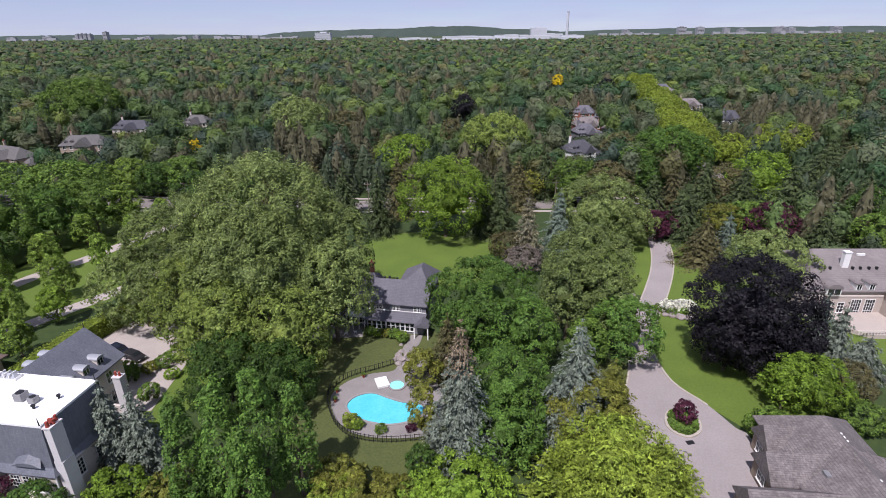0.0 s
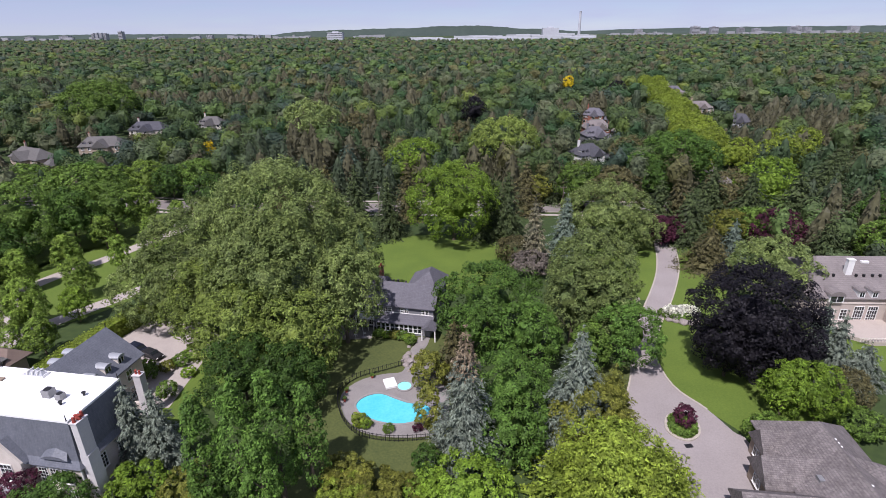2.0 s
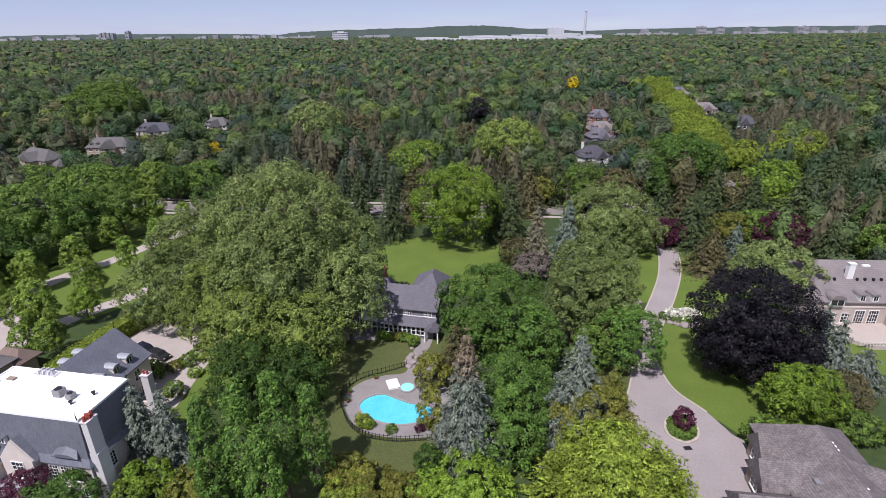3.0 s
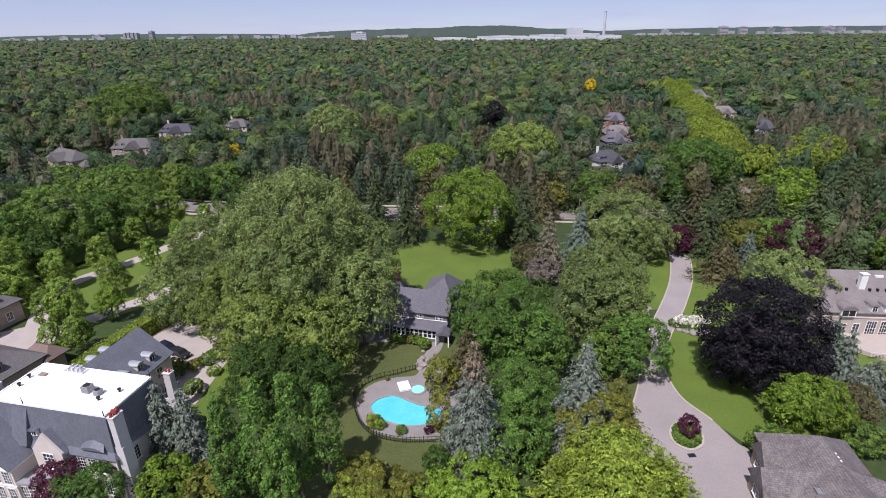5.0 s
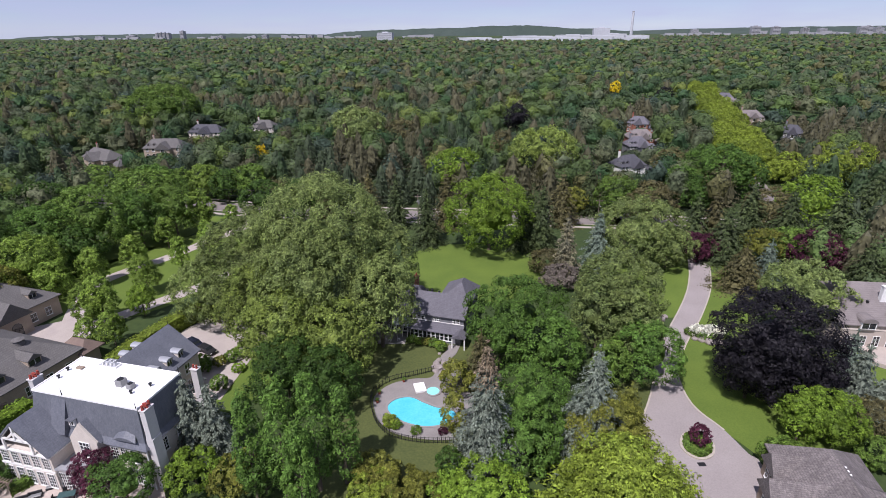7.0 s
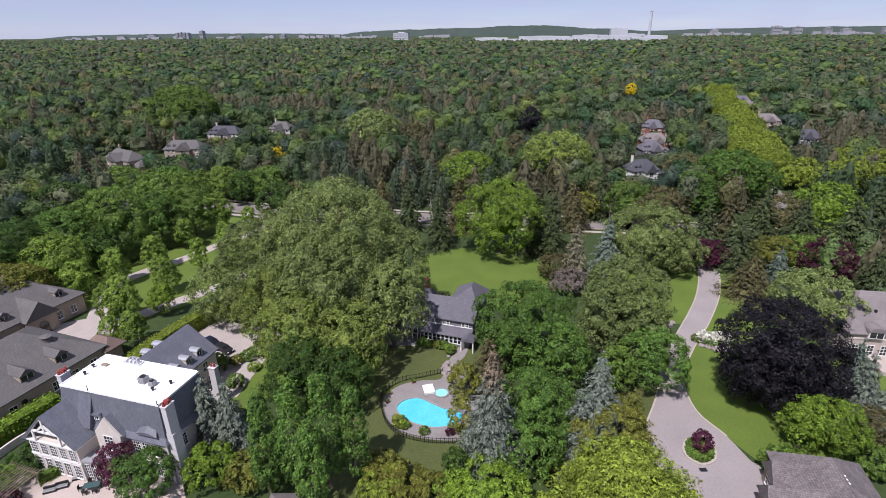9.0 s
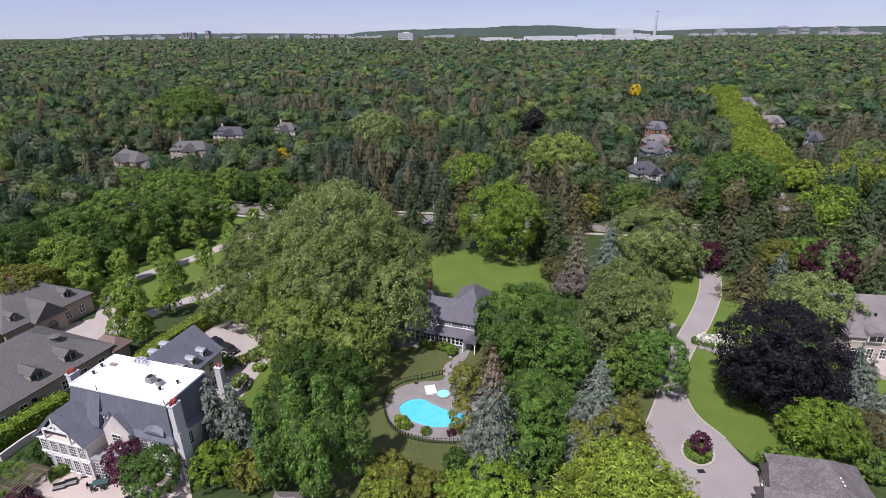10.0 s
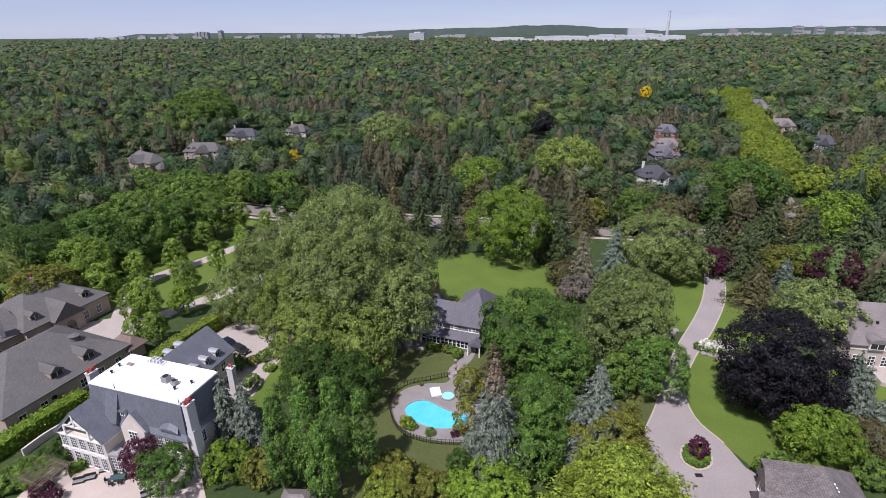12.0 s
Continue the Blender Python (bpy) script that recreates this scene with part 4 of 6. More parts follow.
block(villa_b, -7, -21, 7, -8, 4.6, BUFF, TAUPEROOF, 8.8, (6, 0), turned=True, over=0.6, wins=[("e", u, 1.0) for u in (-18, -14.5, -11)])
block(villa_b, 2, -3.2, 10.4, 3.4, 4.8, BUFF, TAUPEROOF, 8.6, (0, 0), over=0.5)
part("entrance", add_cyl(box(10.3, -1.0, -0.1, 10.5, 1.2, 2.4), 0, 0, 0, 0.15, 1.1, None, 18, pose(10.35, 0.1, 2.4, 0, 90, 0)), GLASS, villa_b, "dark arched entrance")
for v in (-5.5, 7.0):
    dormer(villa_b, pose(7.2, v, 5.6, 0, 0, 90), 1.9, 1.7, 4.0, TAUPEROOF, wall=BUFF)
chimney(villa_b, 6.2, -12.5, 4, 9.4, STONE, w=1.4, d=1.0, pots=3)
chimney(villa_b, -4, 2, 7, 11.6, STONE, w=1.4, d=1.0, pots=3)

# the cream villa
chateau = thing("cream_villa", pose(74.5, 100.6, 0), "cream villa with brown roof, white dormers and terrace", "house")
block(chateau, 0, 0, 42, 20, 6.0, CREAM, BROWNROOF, 11.2, (6, 8), over=0.5)
block(chateau, 15.6, -3.5, 24, 3, 6.0, CREAM, BROWNROOF, 9.8, (4, 0), turned=True, over=0.5)
for u, w in ((9.7, 1.2), (12.3, 1.2)):
    dormer(chateau, pose(u, -0.3, 6.2), w, 1.3, 2.5, BROWNROOF, arched=True)
dormer(chateau, pose(4.6, -0.7, 5.2), 2.9, 1.5, 3.0, BROWNROOF, arched=True)
for u in (10.2, 13.0):
    window(chateau, pose(u, 0, 0.5), 1.9, 3.4, bars=(4, 4), sill=False)
for u in (1.6, 4.6, 7.2):
    window(chateau, pose(u, 0, 1.0), 1.2, 2.2, bars=(2, 3))
for u in (17.3, 19.8, 22.3):
    window(chateau, pose(u, -3.5, 0.6), 1.4, 3.0, bars=(2, 4))
part("string_course", box(0, -0.12, 4.6, 15.6, 0, 4.9), STONE, chateau)
chimney(chateau, 9.8, 5.6, 7, 12.2, WHITE, w=1.3, d=1.0, pots=0)
for u in (6.5, 11.2, 12.8, 14.6, 16.2):
    part("roof_vent", box(u - 0.2, 4.6, 8.6, u + 0.2, 5.0, 9.2), BLACKIRON, chateau)
part("skylight", box(14.0, 8.0, 10.3, 15.6, 8.6, 10.75), WHITE, chateau)
part("terrace", slab([(4, 0), (15.5, 0), (15.5, -3.6), (24, -3.6), (24, -9), (8, -9), (4, -6)], -0.2, 0.9), CREAM, chateau, "pale stone terrace")
for j in range(5):
    part("step", box(11.5, -9.0 - 0.35 * (j + 1), -0.1, 15.5, -9.0 - 0.35 * j, 0.9 - 0.18 * (j + 1)), STONE, chateau)
for u in (11.2, 15.8):
    part("pier", add_box(box(u - 0.3, -9.4, 0, u + 0.3, -8.8, 2.0), u - 0.4, -9.5, 2.0, u + 0.4, -8.7, 2.2), STONE, chateau)
    part("urn", add_cyl(cyl(u, -9.1, 2.2, 2.6, 0.15, 0.4, 12), u, -9.1, 2.6, 2.9, 0.42, 0.3, 12), ROCK, chateau)
for u0, u1 in ((5.0, 10.9), (16.1, 24)):
    part("balustrade", box(u0, -9.0, 1.6, u1, -8.8, 1.75), STONE, chateau)
    for j in range(int((u1 - u0) / 0.6)):
        part("baluster", cyl(u0 + 0.3 + j * 0.6, -8.9, 0.9, 1.6, 0.1, 0.07, 6), STONE, chateau)

# the low house with a shake roof
lodge = thing("shake_house", pose(50.7, 52, 0, 0, 0, -4), "low house with a weathered wood shake roof", "house")
block(lodge, -5.6, -12, 6.2, 12, 3.4, TIMBER, SHAKE, 7.6, (0, 4.6), turned=True, over=0.6)
block(lodge, -9.2, -0.4, 0.4, 4.6, 3.2, TIMBER, SHAKE, 6.2, (0, 0), over=0.4, wins=[("w", 2.1, 1.0)], win_size=(1.8, 1.3))
block(lodge, -13.8, -6.6, 0.4, -1.2, 3.0, TIMBER, SHAKE, 5.7, (0, 0), over=0.4, wins=[("w", -3.9, 0.9)], win_size=(1.8, 1.3))
block(lodge, -7.0, 5.4, 0.0, 9.8, 3.2, TIMBER, SHAKE, 5.9, (0, 0), over=0.4, wins=[("w", 7.6, 0.9)], win_size=(1.6, 1.4))
poly("cross_gable", [(0.4, 1.0, 7.0), (6.9, -1.2, 3.6), (6.9, 5.2, 3.6), (0.4, 2.6, 7.0), (6.9, 2.0, 5.6)], [(0, 1, 4), (4, 2, 3), (0, 4, 3), (1, 2, 4), (0, 3, 2, 1)], SHAKE, lodge)
for v in (4.9, 4.2, 3.5, -3, -7):
    part("roof_vent", box(0.5, v - 0.14, 6.9, 0.9, v + 0.14, 7.35), WHITE, lodge)
part("skylight", box(-3.6, -0.9, 4.9, -2.4, 0.1, 5.5), STEEL, lodge)
chimney(lodge, 5.0, -4, 3, 7.4, ROCK, w=1.2, d=1.0, pots=1)
# ---- garden trees ----
broad(-37.8, 102.5, 33.0, 16.5, SILVER, upright=0.35)
broad(-53.5, 100.0, 25.0, 12.5, SILVER, upright=0.35)
broad(-62.0, 95.5, 16.5, 9.0, SILVER, upright=0.3)
broad(-24.0, 101.5, 25.0, 8.5, SILVER, upright=0.35)
broad(-36.0, 89.0, 25.5, 12.5, SILVER, upright=0.35)
broad(-46.0, 87.5, 19.0, 9.2, MIDSILVER, upright=0.3)
broad(-21.5, 90.0, 20.0, 7.6, SILVER, upright=0.3)
broad(-38.0, 79.5, 17.0, 9.0, MIDSILVER, upright=0.2)
broad(-27.5, 79.0, 16.0, 8.5, MIDSILVER, upright=0.2)
broad(-34.0, 69.5, 13.0, 7.4, DARK)
broad(-26.0, 69.5, 12.0, 6.0, DARK)
column(-30.4, 48.5, 18.0, 3.0, DARKMAPLE)
column(-26.2, 49.6, 20.0, 3.0, DARKMAPLE)
column(-21.9, 51.0, 20.0, 3.0, DARKMAPLE)
column(-18.3, 52.8, 17.0, 2.7, DARKMAPLE)
column(-22.6, 46.9, 15.0, 3.0, DARKMAPLE)
spruce(-44.2, 55.8, 15.5, 3.9, BLUEGREY)
spruce(-40.2, 55.6, 15.0, 3.7, BLUEGREY)
broad(-40.7, 49.5, 6.0, 4.4, LIGHT)
broad(-34.4, 49.7, 5.0, 4.3, OLIVE)
broad(-29.6, 49.5, 8.0, 3.2, DARK)
shrub(-14.2, 53.9, 3.5, 3.7, OLIVE)
shrub(-10.0, 52.1, 3.5, 4.0, OLIVE)
shrub(-13.8, 50.5, 3.5, 4.0, LIME)
shrub(-5.7, 51.3, 3.5, 3.5, OLIVE)
shrub(-3.0, 56.1, 5.0, 2.3, DARK)
broad(2.7, 51.0, 6.0, 6.0, LIGHT)
broad(-2.5, 51.7, 4.0, 3.5, LIGHT)
spruce(2.2, 58.8, 23.0, 5.4, BLUEGREY, top=TAN)
spruce(0.2, 79.4, 12.0, 4.2, BROWN)
shrub(-4.2, 75.8, 7.0, 3.2, OLIVE)
shrub(-3.5, 66.2, 7.0, 2.4, OLIVE)
broad(6.8, 91.8, 16.0, 10.9, DARKMAPLE)
broad(13.5, 81.9, 14.0, 6.4, DARKMAPLE)
broad(3.7, 84.4, 12.0, 4.9, DARKMAPLE)
broad(9.1, 67.5, 12.0, 7.1, DARKMAPLE)
broad(8.2, 60.7, 9.0, 6.8, DARKMAPLE)
spruce(18.6, 63.3, 20.5, 6.3, BLUEGREY)
spruce(16.0, 64.4, 11.0, 3.3, BLUE)
broad(27.9, 99.0, 21.0, 9.8, WILLOW)
broad(23.1, 91.3, 18.0, 6.3, WILLOW)
broad(28.6, 91.0, 16.0, 7.0, WILLOW)
broad(32.0, 84.7, 12.0, 7.1, DARKMAPLE, base=0.3)
broad(24.5, 81.7, 10.0, 3.9, MID)
shrub(21.1, 62.3, 12.0, 6.0, OLIVE)
spruce(24.3, 64.8, 13.0, 5.6, OLIVE)
feather(22.2, 54.5, 11.0, 10.8, LIME)
feather(17.2, 52.4, 8.5, 6.4, LIME)
feather(27.3, 52.5, 8.0, 5.7, LIME)
spruce(20.0, 129.5, 18.5, 4.8, BLUEBROWN)
spruce(29.6, 138.0, 17.0, 5.4, BLUE)
shrub(18.3, 122.9, 6.0, 5.2, GREYBARK)
shrub(15.1, 131.7, 7.0, 4.7, BROWN)
broad(41.3, 142.3, 19.0, 12.6, SILVER)
broad(49.1, 139.3, 12.0, 7.6, SILVER)
shrub(57.3, 146.2, 8.0, 5.6, MAROON)
shrub(63.6, 146.8, 8.0, 4.8, MAROON)
spruce(66.4, 146.2, 16.0, 9.0, PINE)
spruce(64.9, 128.1, 12.0, 8.2, BROWN)
spruce(74.3, 135.6, 11.0, 4.4, BLUE)
broad(76.9, 145.0, 10.0, 6.5, OLIVE)
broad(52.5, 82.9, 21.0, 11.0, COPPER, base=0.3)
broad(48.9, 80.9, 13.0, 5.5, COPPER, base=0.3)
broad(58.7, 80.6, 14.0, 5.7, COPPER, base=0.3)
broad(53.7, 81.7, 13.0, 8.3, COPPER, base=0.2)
broad(71.9, 111.7, 14.5, 9.9, WILLOW)
broad(88.2, 140.2, 12.0, 7.9, MAROON)
broad(84.3, 145.3, 11.0, 7.6, MID)
spruce(69.7, 88.7, 11.0, 4.3, BLUE)
spruce(66.2, 79.5, 14.5, 3.8, BLUEGREY)
spruce(73.0, 80.9, 7.0, 4.0, BLUEGREY)
spruce(70.0, 79.0, 7.5, 3.8, BLUEGREY)
broad(53.1, 70.4, 9.5, 3.9, LIGHT)
broad(56.3, 71.2, 9.8, 4.0, LIGHT)
broad(58.4, 69.8, 9.5, 4.0, LIGHT)
broad(48.4, 64.9, 3.5, 3.8, MID)
shrub(64.9, 72.7, 7.0, 3.6, BROWN)
shrub(63.1, 66.1, 4.0, 3.5, MID)
broad(-1.4, 146.8, 23.0, 13.8, LIGHT, base=0.3)
spruce(-21.2, 149.8, 19.5, 6.1, PINE)
spruce(14.3, 148.7, 21.5, 6.8, PINE)
spruce(9.5, 149.3, 19.5, 6.0, PINE)
oval(-110.3, 102.7, 11.0, 5.4, FRESH)
oval(-101.5, 121.6, 10.3, 4.2, FRESH)
oval(-101.8, 137.5, 10.3, 3.8, FRESH)
oval(-88.9, 92.6, 12.4, 4.3, FRESH)
oval(-105.2, 110.5, 11.0, 4.3, FRESH)
oval(-88.1, 107.6, 11.0, 4.0, FRESH)
oval(-81.9, 96.8, 8.3, 4.0, LIGHT)
oval(-87.5, 122.1, 10.3, 3.2, FRESH)
oval(-87.3, 136.2, 10.3, 3.1, FRESH)
oval(-86.1, 149.8, 11.0, 3.4, FRESH)
oval(-98.2, 151.9, 15.2, 5.5, FRESH)
oval(-79.6, 83.6, 8.3, 3.4, FRESH)
oval(-85.5, 83.1, 6.9, 2.6, FRESH)
oval(-92.0, 91.8, 11.0, 4.0, FRESH)
broad(-121.0, 131.0, 22.0, 11.5, MID, base=0.3)
broad(-111.5, 139.0, 17.5, 9.0, DARKMAPLE, base=0.3)
broad(-128.0, 121.0, 18.5, 10.5, DARKMAPLE, base=0.3)
broad(-116.5, 120.5, 13.0, 7.0, DARK, base=0.3)
broad(-119.7, 157.3, 20.0, 12.2, MID)
broad(-117.3, 104.6, 16.0, 8.1, FRESH)
broad(-105.4, 148.3, 17.0, 8.3, MID)
broad(-117.5, 91.1, 14.0, 8.1, OLIVE)
broad(-133.0, 104.3, 19.0, 13.0, DARK)
shrub(-72.0, 43.3, 3.0, 3.7, MID)
shrub(-71.7, 48.6, 3.0, 3.8, DARK)
shrub(-74.7, 42.1, 2.5, 3.8, MID)
spruce(100.6, 155.3, 20.0, 9.2, PINE)
spruce(116.7, 168.6, 22.0, 12.3, PINE)
spruce(88.2, 157.8, 19.0, 9.0, PINE)
spruce(93.3, 127.1, 15.0, 7.1, PINE)
broad(103.5, 176.0, 18.0, 11.2, LIGHT)
broad(86.9, 168.3, 16.0, 8.4, BROWN)
spruce(79.3, 163.4, 19.0, 8.1, PINE)
broad(91.3, 209.1, 18.0, 11.3, DARK)
spruce(141.3, 200.4, 19.0, 11.8, PINE)
spruce(115.4, 145.7, 20.0, 9.0, PINE)
broad(109.4, 131.0, 12.0, 6.5, MID)
spruce(62.2, 159.9, 16.0, 6.7, PINE)
spruce(67.5, 159.6, 18.0, 5.8, BROWN)
broad(72.6, 192.7, 13.0, 8.0, DARK)
spruce(-33.8, 164.3, 20.0, 5.7, PINE)
spruce(-44.3, 167.5, 19.0, 6.9, BROWN)
spruce(-53.9, 166.6, 20.0, 5.9, PINE)
spruce(-59.8, 166.2, 19.0, 7.0, BROWN)
broad(-67.9, 165.6, 16.0, 8.1, DARK)
spruce(-17.0, 165.7, 20.0, 5.7, BROWN)
broad(-17.5, 206.7, 19.0, 11.6, LIGHT)
spruce(22.1, 172.9, 19.0, 6.9, BROWN)
spruce(33.2, 186.0, 18.0, 7.4, PINE)
broad(40.9, 178.5, 16.0, 8.2, MID)
broad(50.6, 168.3, 17.0, 8.9, BROWN)
broad(-83.6, 168.0, 14.0, 8.5, DARK)
broad(27.8, 184.4, 10.0, 6.3, OLIVE)
broad(-126.3, 184.8, 13.0, 7.5, MID)
broad(-117.8, 188.8, 14.0, 8.7, FRESH)
broad(-107.3, 186.4, 13.0, 7.2, DARK)
broad(-100.6, 192.1, 14.0, 8.5, MID)
broad(-140.9, 189.0, 13.5, 9.2, DARKMAPLE)
broad(-146.2, 181.2, 13.5, 9.1, MID)
broad(-164.7, 189.6, 12.5, 8.6, MID)
broad(-155.5, 149.7, 16.5, 11.2, DARK)
broad(115.4, 143.0, 16.0, 5.9, DARK)
broad(68.8, 201.4, 15.0, 8.2, DARKMAPLE)
broad(85.7, 212.4, 20.5, 13.8, DARKMAPLE)
broad(74.2, 237.7, 14.0, 8.2, BROWN)
broad(19.4, 231.8, 23.0, 15.4, MIDSILVER)
broad(-80.3, 281.6, 24.0, 16.0, WILLOW)
broad(-234.6, 343.6, 29.5, 24.8, MID)
broad(-56.0, 283.1, 18.0, 9.5, BROWN)
broad(-0.4, 252.1, 18.0, 6.9, BROWN)

# ---- houses among the far trees ----
CLEAR = [(-198, 234, 15), (-182, 261, 14), (-184, 307, 14), (-155, 326, 10), (85, 358, 9), (76, 310, 10), (70, 287, 8), (57, 242, 9), (174, 460, 12), (165, 391, 11), (184, 496, 10), (166, 331, 8), (-127, 262, 5), (7, 340, 7), (103, 556, 7)]
far_kinds = [(BUFF, TAUPEROOF), (BUFF, TAUPEROOF), (STONE, DARKROOF), (STONE, TAUPEROOF), (REDBRICK, GREYROOF), (REDBRICK, BROWNROOF), (SIDING, GREYROOF), (WHITE, DARKROOF), (REDBRICK, BROWNROOF), (BUFF, BROWNROOF), (WHITE, GREYROOF), (SIDING, DARKROOF)]


def far_house(hs, hr, wm, rm):
    """A two-storey house: a long hipped body, a gabled bay with a tall window, a low garage wing, dormers and a chimney."""
    w = hr * 0.72
    block(hs, -w, -4.5, w, 5.0, 5.6, wm, rm, 9.8, (4, 4), wins=[("s", u * w, zz) for u in (-0.8, -0.5, 0.75) for zz in (1, 3.8)])
    block(hs, -w * 0.25, -7.5, w * 0.45, -2.0, 5.4, wm, rm, 9.0, (0, 0), turned=True, wins=[("s", w * 0.1, 3.2), ("s", w * 0.1, 0.6)], win_size=(1.7, 1.9))
    block(hs, w, -3.0, w + 5.5, 4.0, 3.0, wm, rm, 5.8, (2.5, 2.5), wins=[("s", w + 2.7, 0.9)])
    for u in (-0.75, -0.45):
        dormer(hs, pose(u * w, -3.4, 6.2), 1.5, 1.3, 3.0, rm)
    chimney(hs, -w * 0.6, 1.5, 7, 11.2, wm, pots=1)


for (hx, hy, hr), (wm, rm) in zip(CLEAR, far_kinds):
    hs = thing("suburban_house", pose(hx, hy, 0, 0, 0, rng.uniform(-25, 25)), f"{wm.name.replace('_', ' ')} house with {rm.name.replace('_', ' ')} roof among the trees", "house")
    far_house(hs, hr, wm, rm)

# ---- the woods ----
# All woods share muted greens: some distance haze is put into the leaf colour.
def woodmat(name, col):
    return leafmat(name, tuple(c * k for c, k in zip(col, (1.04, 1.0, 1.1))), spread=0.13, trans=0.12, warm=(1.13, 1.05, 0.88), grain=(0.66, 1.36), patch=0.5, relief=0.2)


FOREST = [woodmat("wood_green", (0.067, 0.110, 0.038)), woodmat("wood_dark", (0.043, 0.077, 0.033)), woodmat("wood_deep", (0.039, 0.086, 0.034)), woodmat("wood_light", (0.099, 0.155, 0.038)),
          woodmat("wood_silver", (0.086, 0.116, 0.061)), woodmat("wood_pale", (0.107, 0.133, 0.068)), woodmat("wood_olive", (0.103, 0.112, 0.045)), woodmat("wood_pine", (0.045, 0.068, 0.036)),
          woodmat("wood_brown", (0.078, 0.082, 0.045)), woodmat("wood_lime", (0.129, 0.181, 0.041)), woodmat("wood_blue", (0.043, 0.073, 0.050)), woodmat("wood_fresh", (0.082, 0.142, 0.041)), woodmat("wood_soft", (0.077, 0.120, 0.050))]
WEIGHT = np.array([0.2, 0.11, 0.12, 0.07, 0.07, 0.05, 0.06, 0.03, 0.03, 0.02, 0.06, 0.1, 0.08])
HALF = math.tan(radians(47))


def open_ground(x, y):
    """True where no wood stands: the street, the side street, and before and round the far houses."""
    s = np.interp(x, [p.x for p in street], [p.y for p in street])
    bad = (y < s + 7) | (np.abs(x - np.interp(y, [p.y for p in avenue], [p.x for p in avenue])) < 13) & (y < 570)
    for hx, hy, hr in CLEAR:
        bad |= (x - hx) ** 2 + (y - hy) ** 2 < (hr + 3) ** 2
        side = np.abs(x - hx * y / hy) < hr * 0.7
        bad |= side & (y < hy) & (y > hy - 14)
    return bad


def scatter(y0, y1, gap):
    ys = np.arange(y0, y1, gap)
    out = []
    for yy in ys:
        w = yy * HALF + 70
        xs = np.arange(-w, w, gap)
        out.append(np.stack([xs + rng.uniform(-0.42, 0.42, len(xs)) * gap, yy + rng.uniform(-0.42, 0.42, len(xs)) * gap], 1))
    p = np.concatenate(out)
    return p[~open_ground(p[:, 0], p[:, 1])]


def conifer_zone(x, y):
    """Dark pines stand together in patches, most of all across the street and far off to the right."""
    s = (x - 6) / (y + 8)
    n = np.array([noise.noise(Vector((a * 0.013 + 3.1, b * 0.013, 0.0))) for a, b in zip(x, y)])
    return n + 0.55 * ((s > -0.47) & (s < -0.16) & (y < 270)) + 0.3 * ((s > -0.5) & (s < -0.1) & (y > 270) & (y < 560)) + 0.12 * ((s > -0.16) & (s < 0.1) & (y < 420)) + 0.32 * ((s > 0.36) & (y > 200) & (y < 430))


def dome(level):
    """The corners and faces of a round crown without its underside."""
    if level == 0:                                         # two rings of six and a tip, for the farthest trees
        ring = [(math.cos(a * math.pi / 3 + s), math.sin(a * math.pi / 3 + s)) for s in (0, 0.5) for a in range(6)]
        v = np.array([(x, y, -0.45) for x, y in ring[:6]] + [(x * 0.8, y * 0.8, 0.5) for x, y in ring[6:]] + [(0, 0, 1.0)])
        f = [(a, (a + 1) % 6, 6 + a) for a in range(6)] + [((a + 1) % 6, 6 + (a + 1) % 6, 6 + a) for a in range(6)] + [(6 + a, 6 + (a + 1) % 6, 12) for a in range(6)]
        return v, np.array(f)
    bm = bmesh.new()
    bmesh.ops.create_icosphere(bm, subdivisions=level, radius=1.0)
    bmesh.ops.delete(bm, geom=[f for f in bm.faces if f.calc_center_median().z < -0.55], context="FACES")
    bm.verts.index_update()
    v = np.array([x.co[:] for x in bm.verts])
    f = np.array([[x.index for x in y.verts] for y in bm.faces])
    bm.free()
    return v, f


def lobed(u, lobes, rho, d=0.62):
    """How far a crown of round lobes reaches from its middle along u, and which lobe is met."""
    c = np.einsum("nkj,nbj->nkb", u, lobes)
    q = rho[:, None, :] ** 2 - d * d * (1 - c * c)
    reach = np.where((q > 0) & (c > 0), d * c + np.sqrt(np.maximum(q, 0)), 0.0)
    return np.maximum(reach.max(2), 0.56), reach.argmax(2)


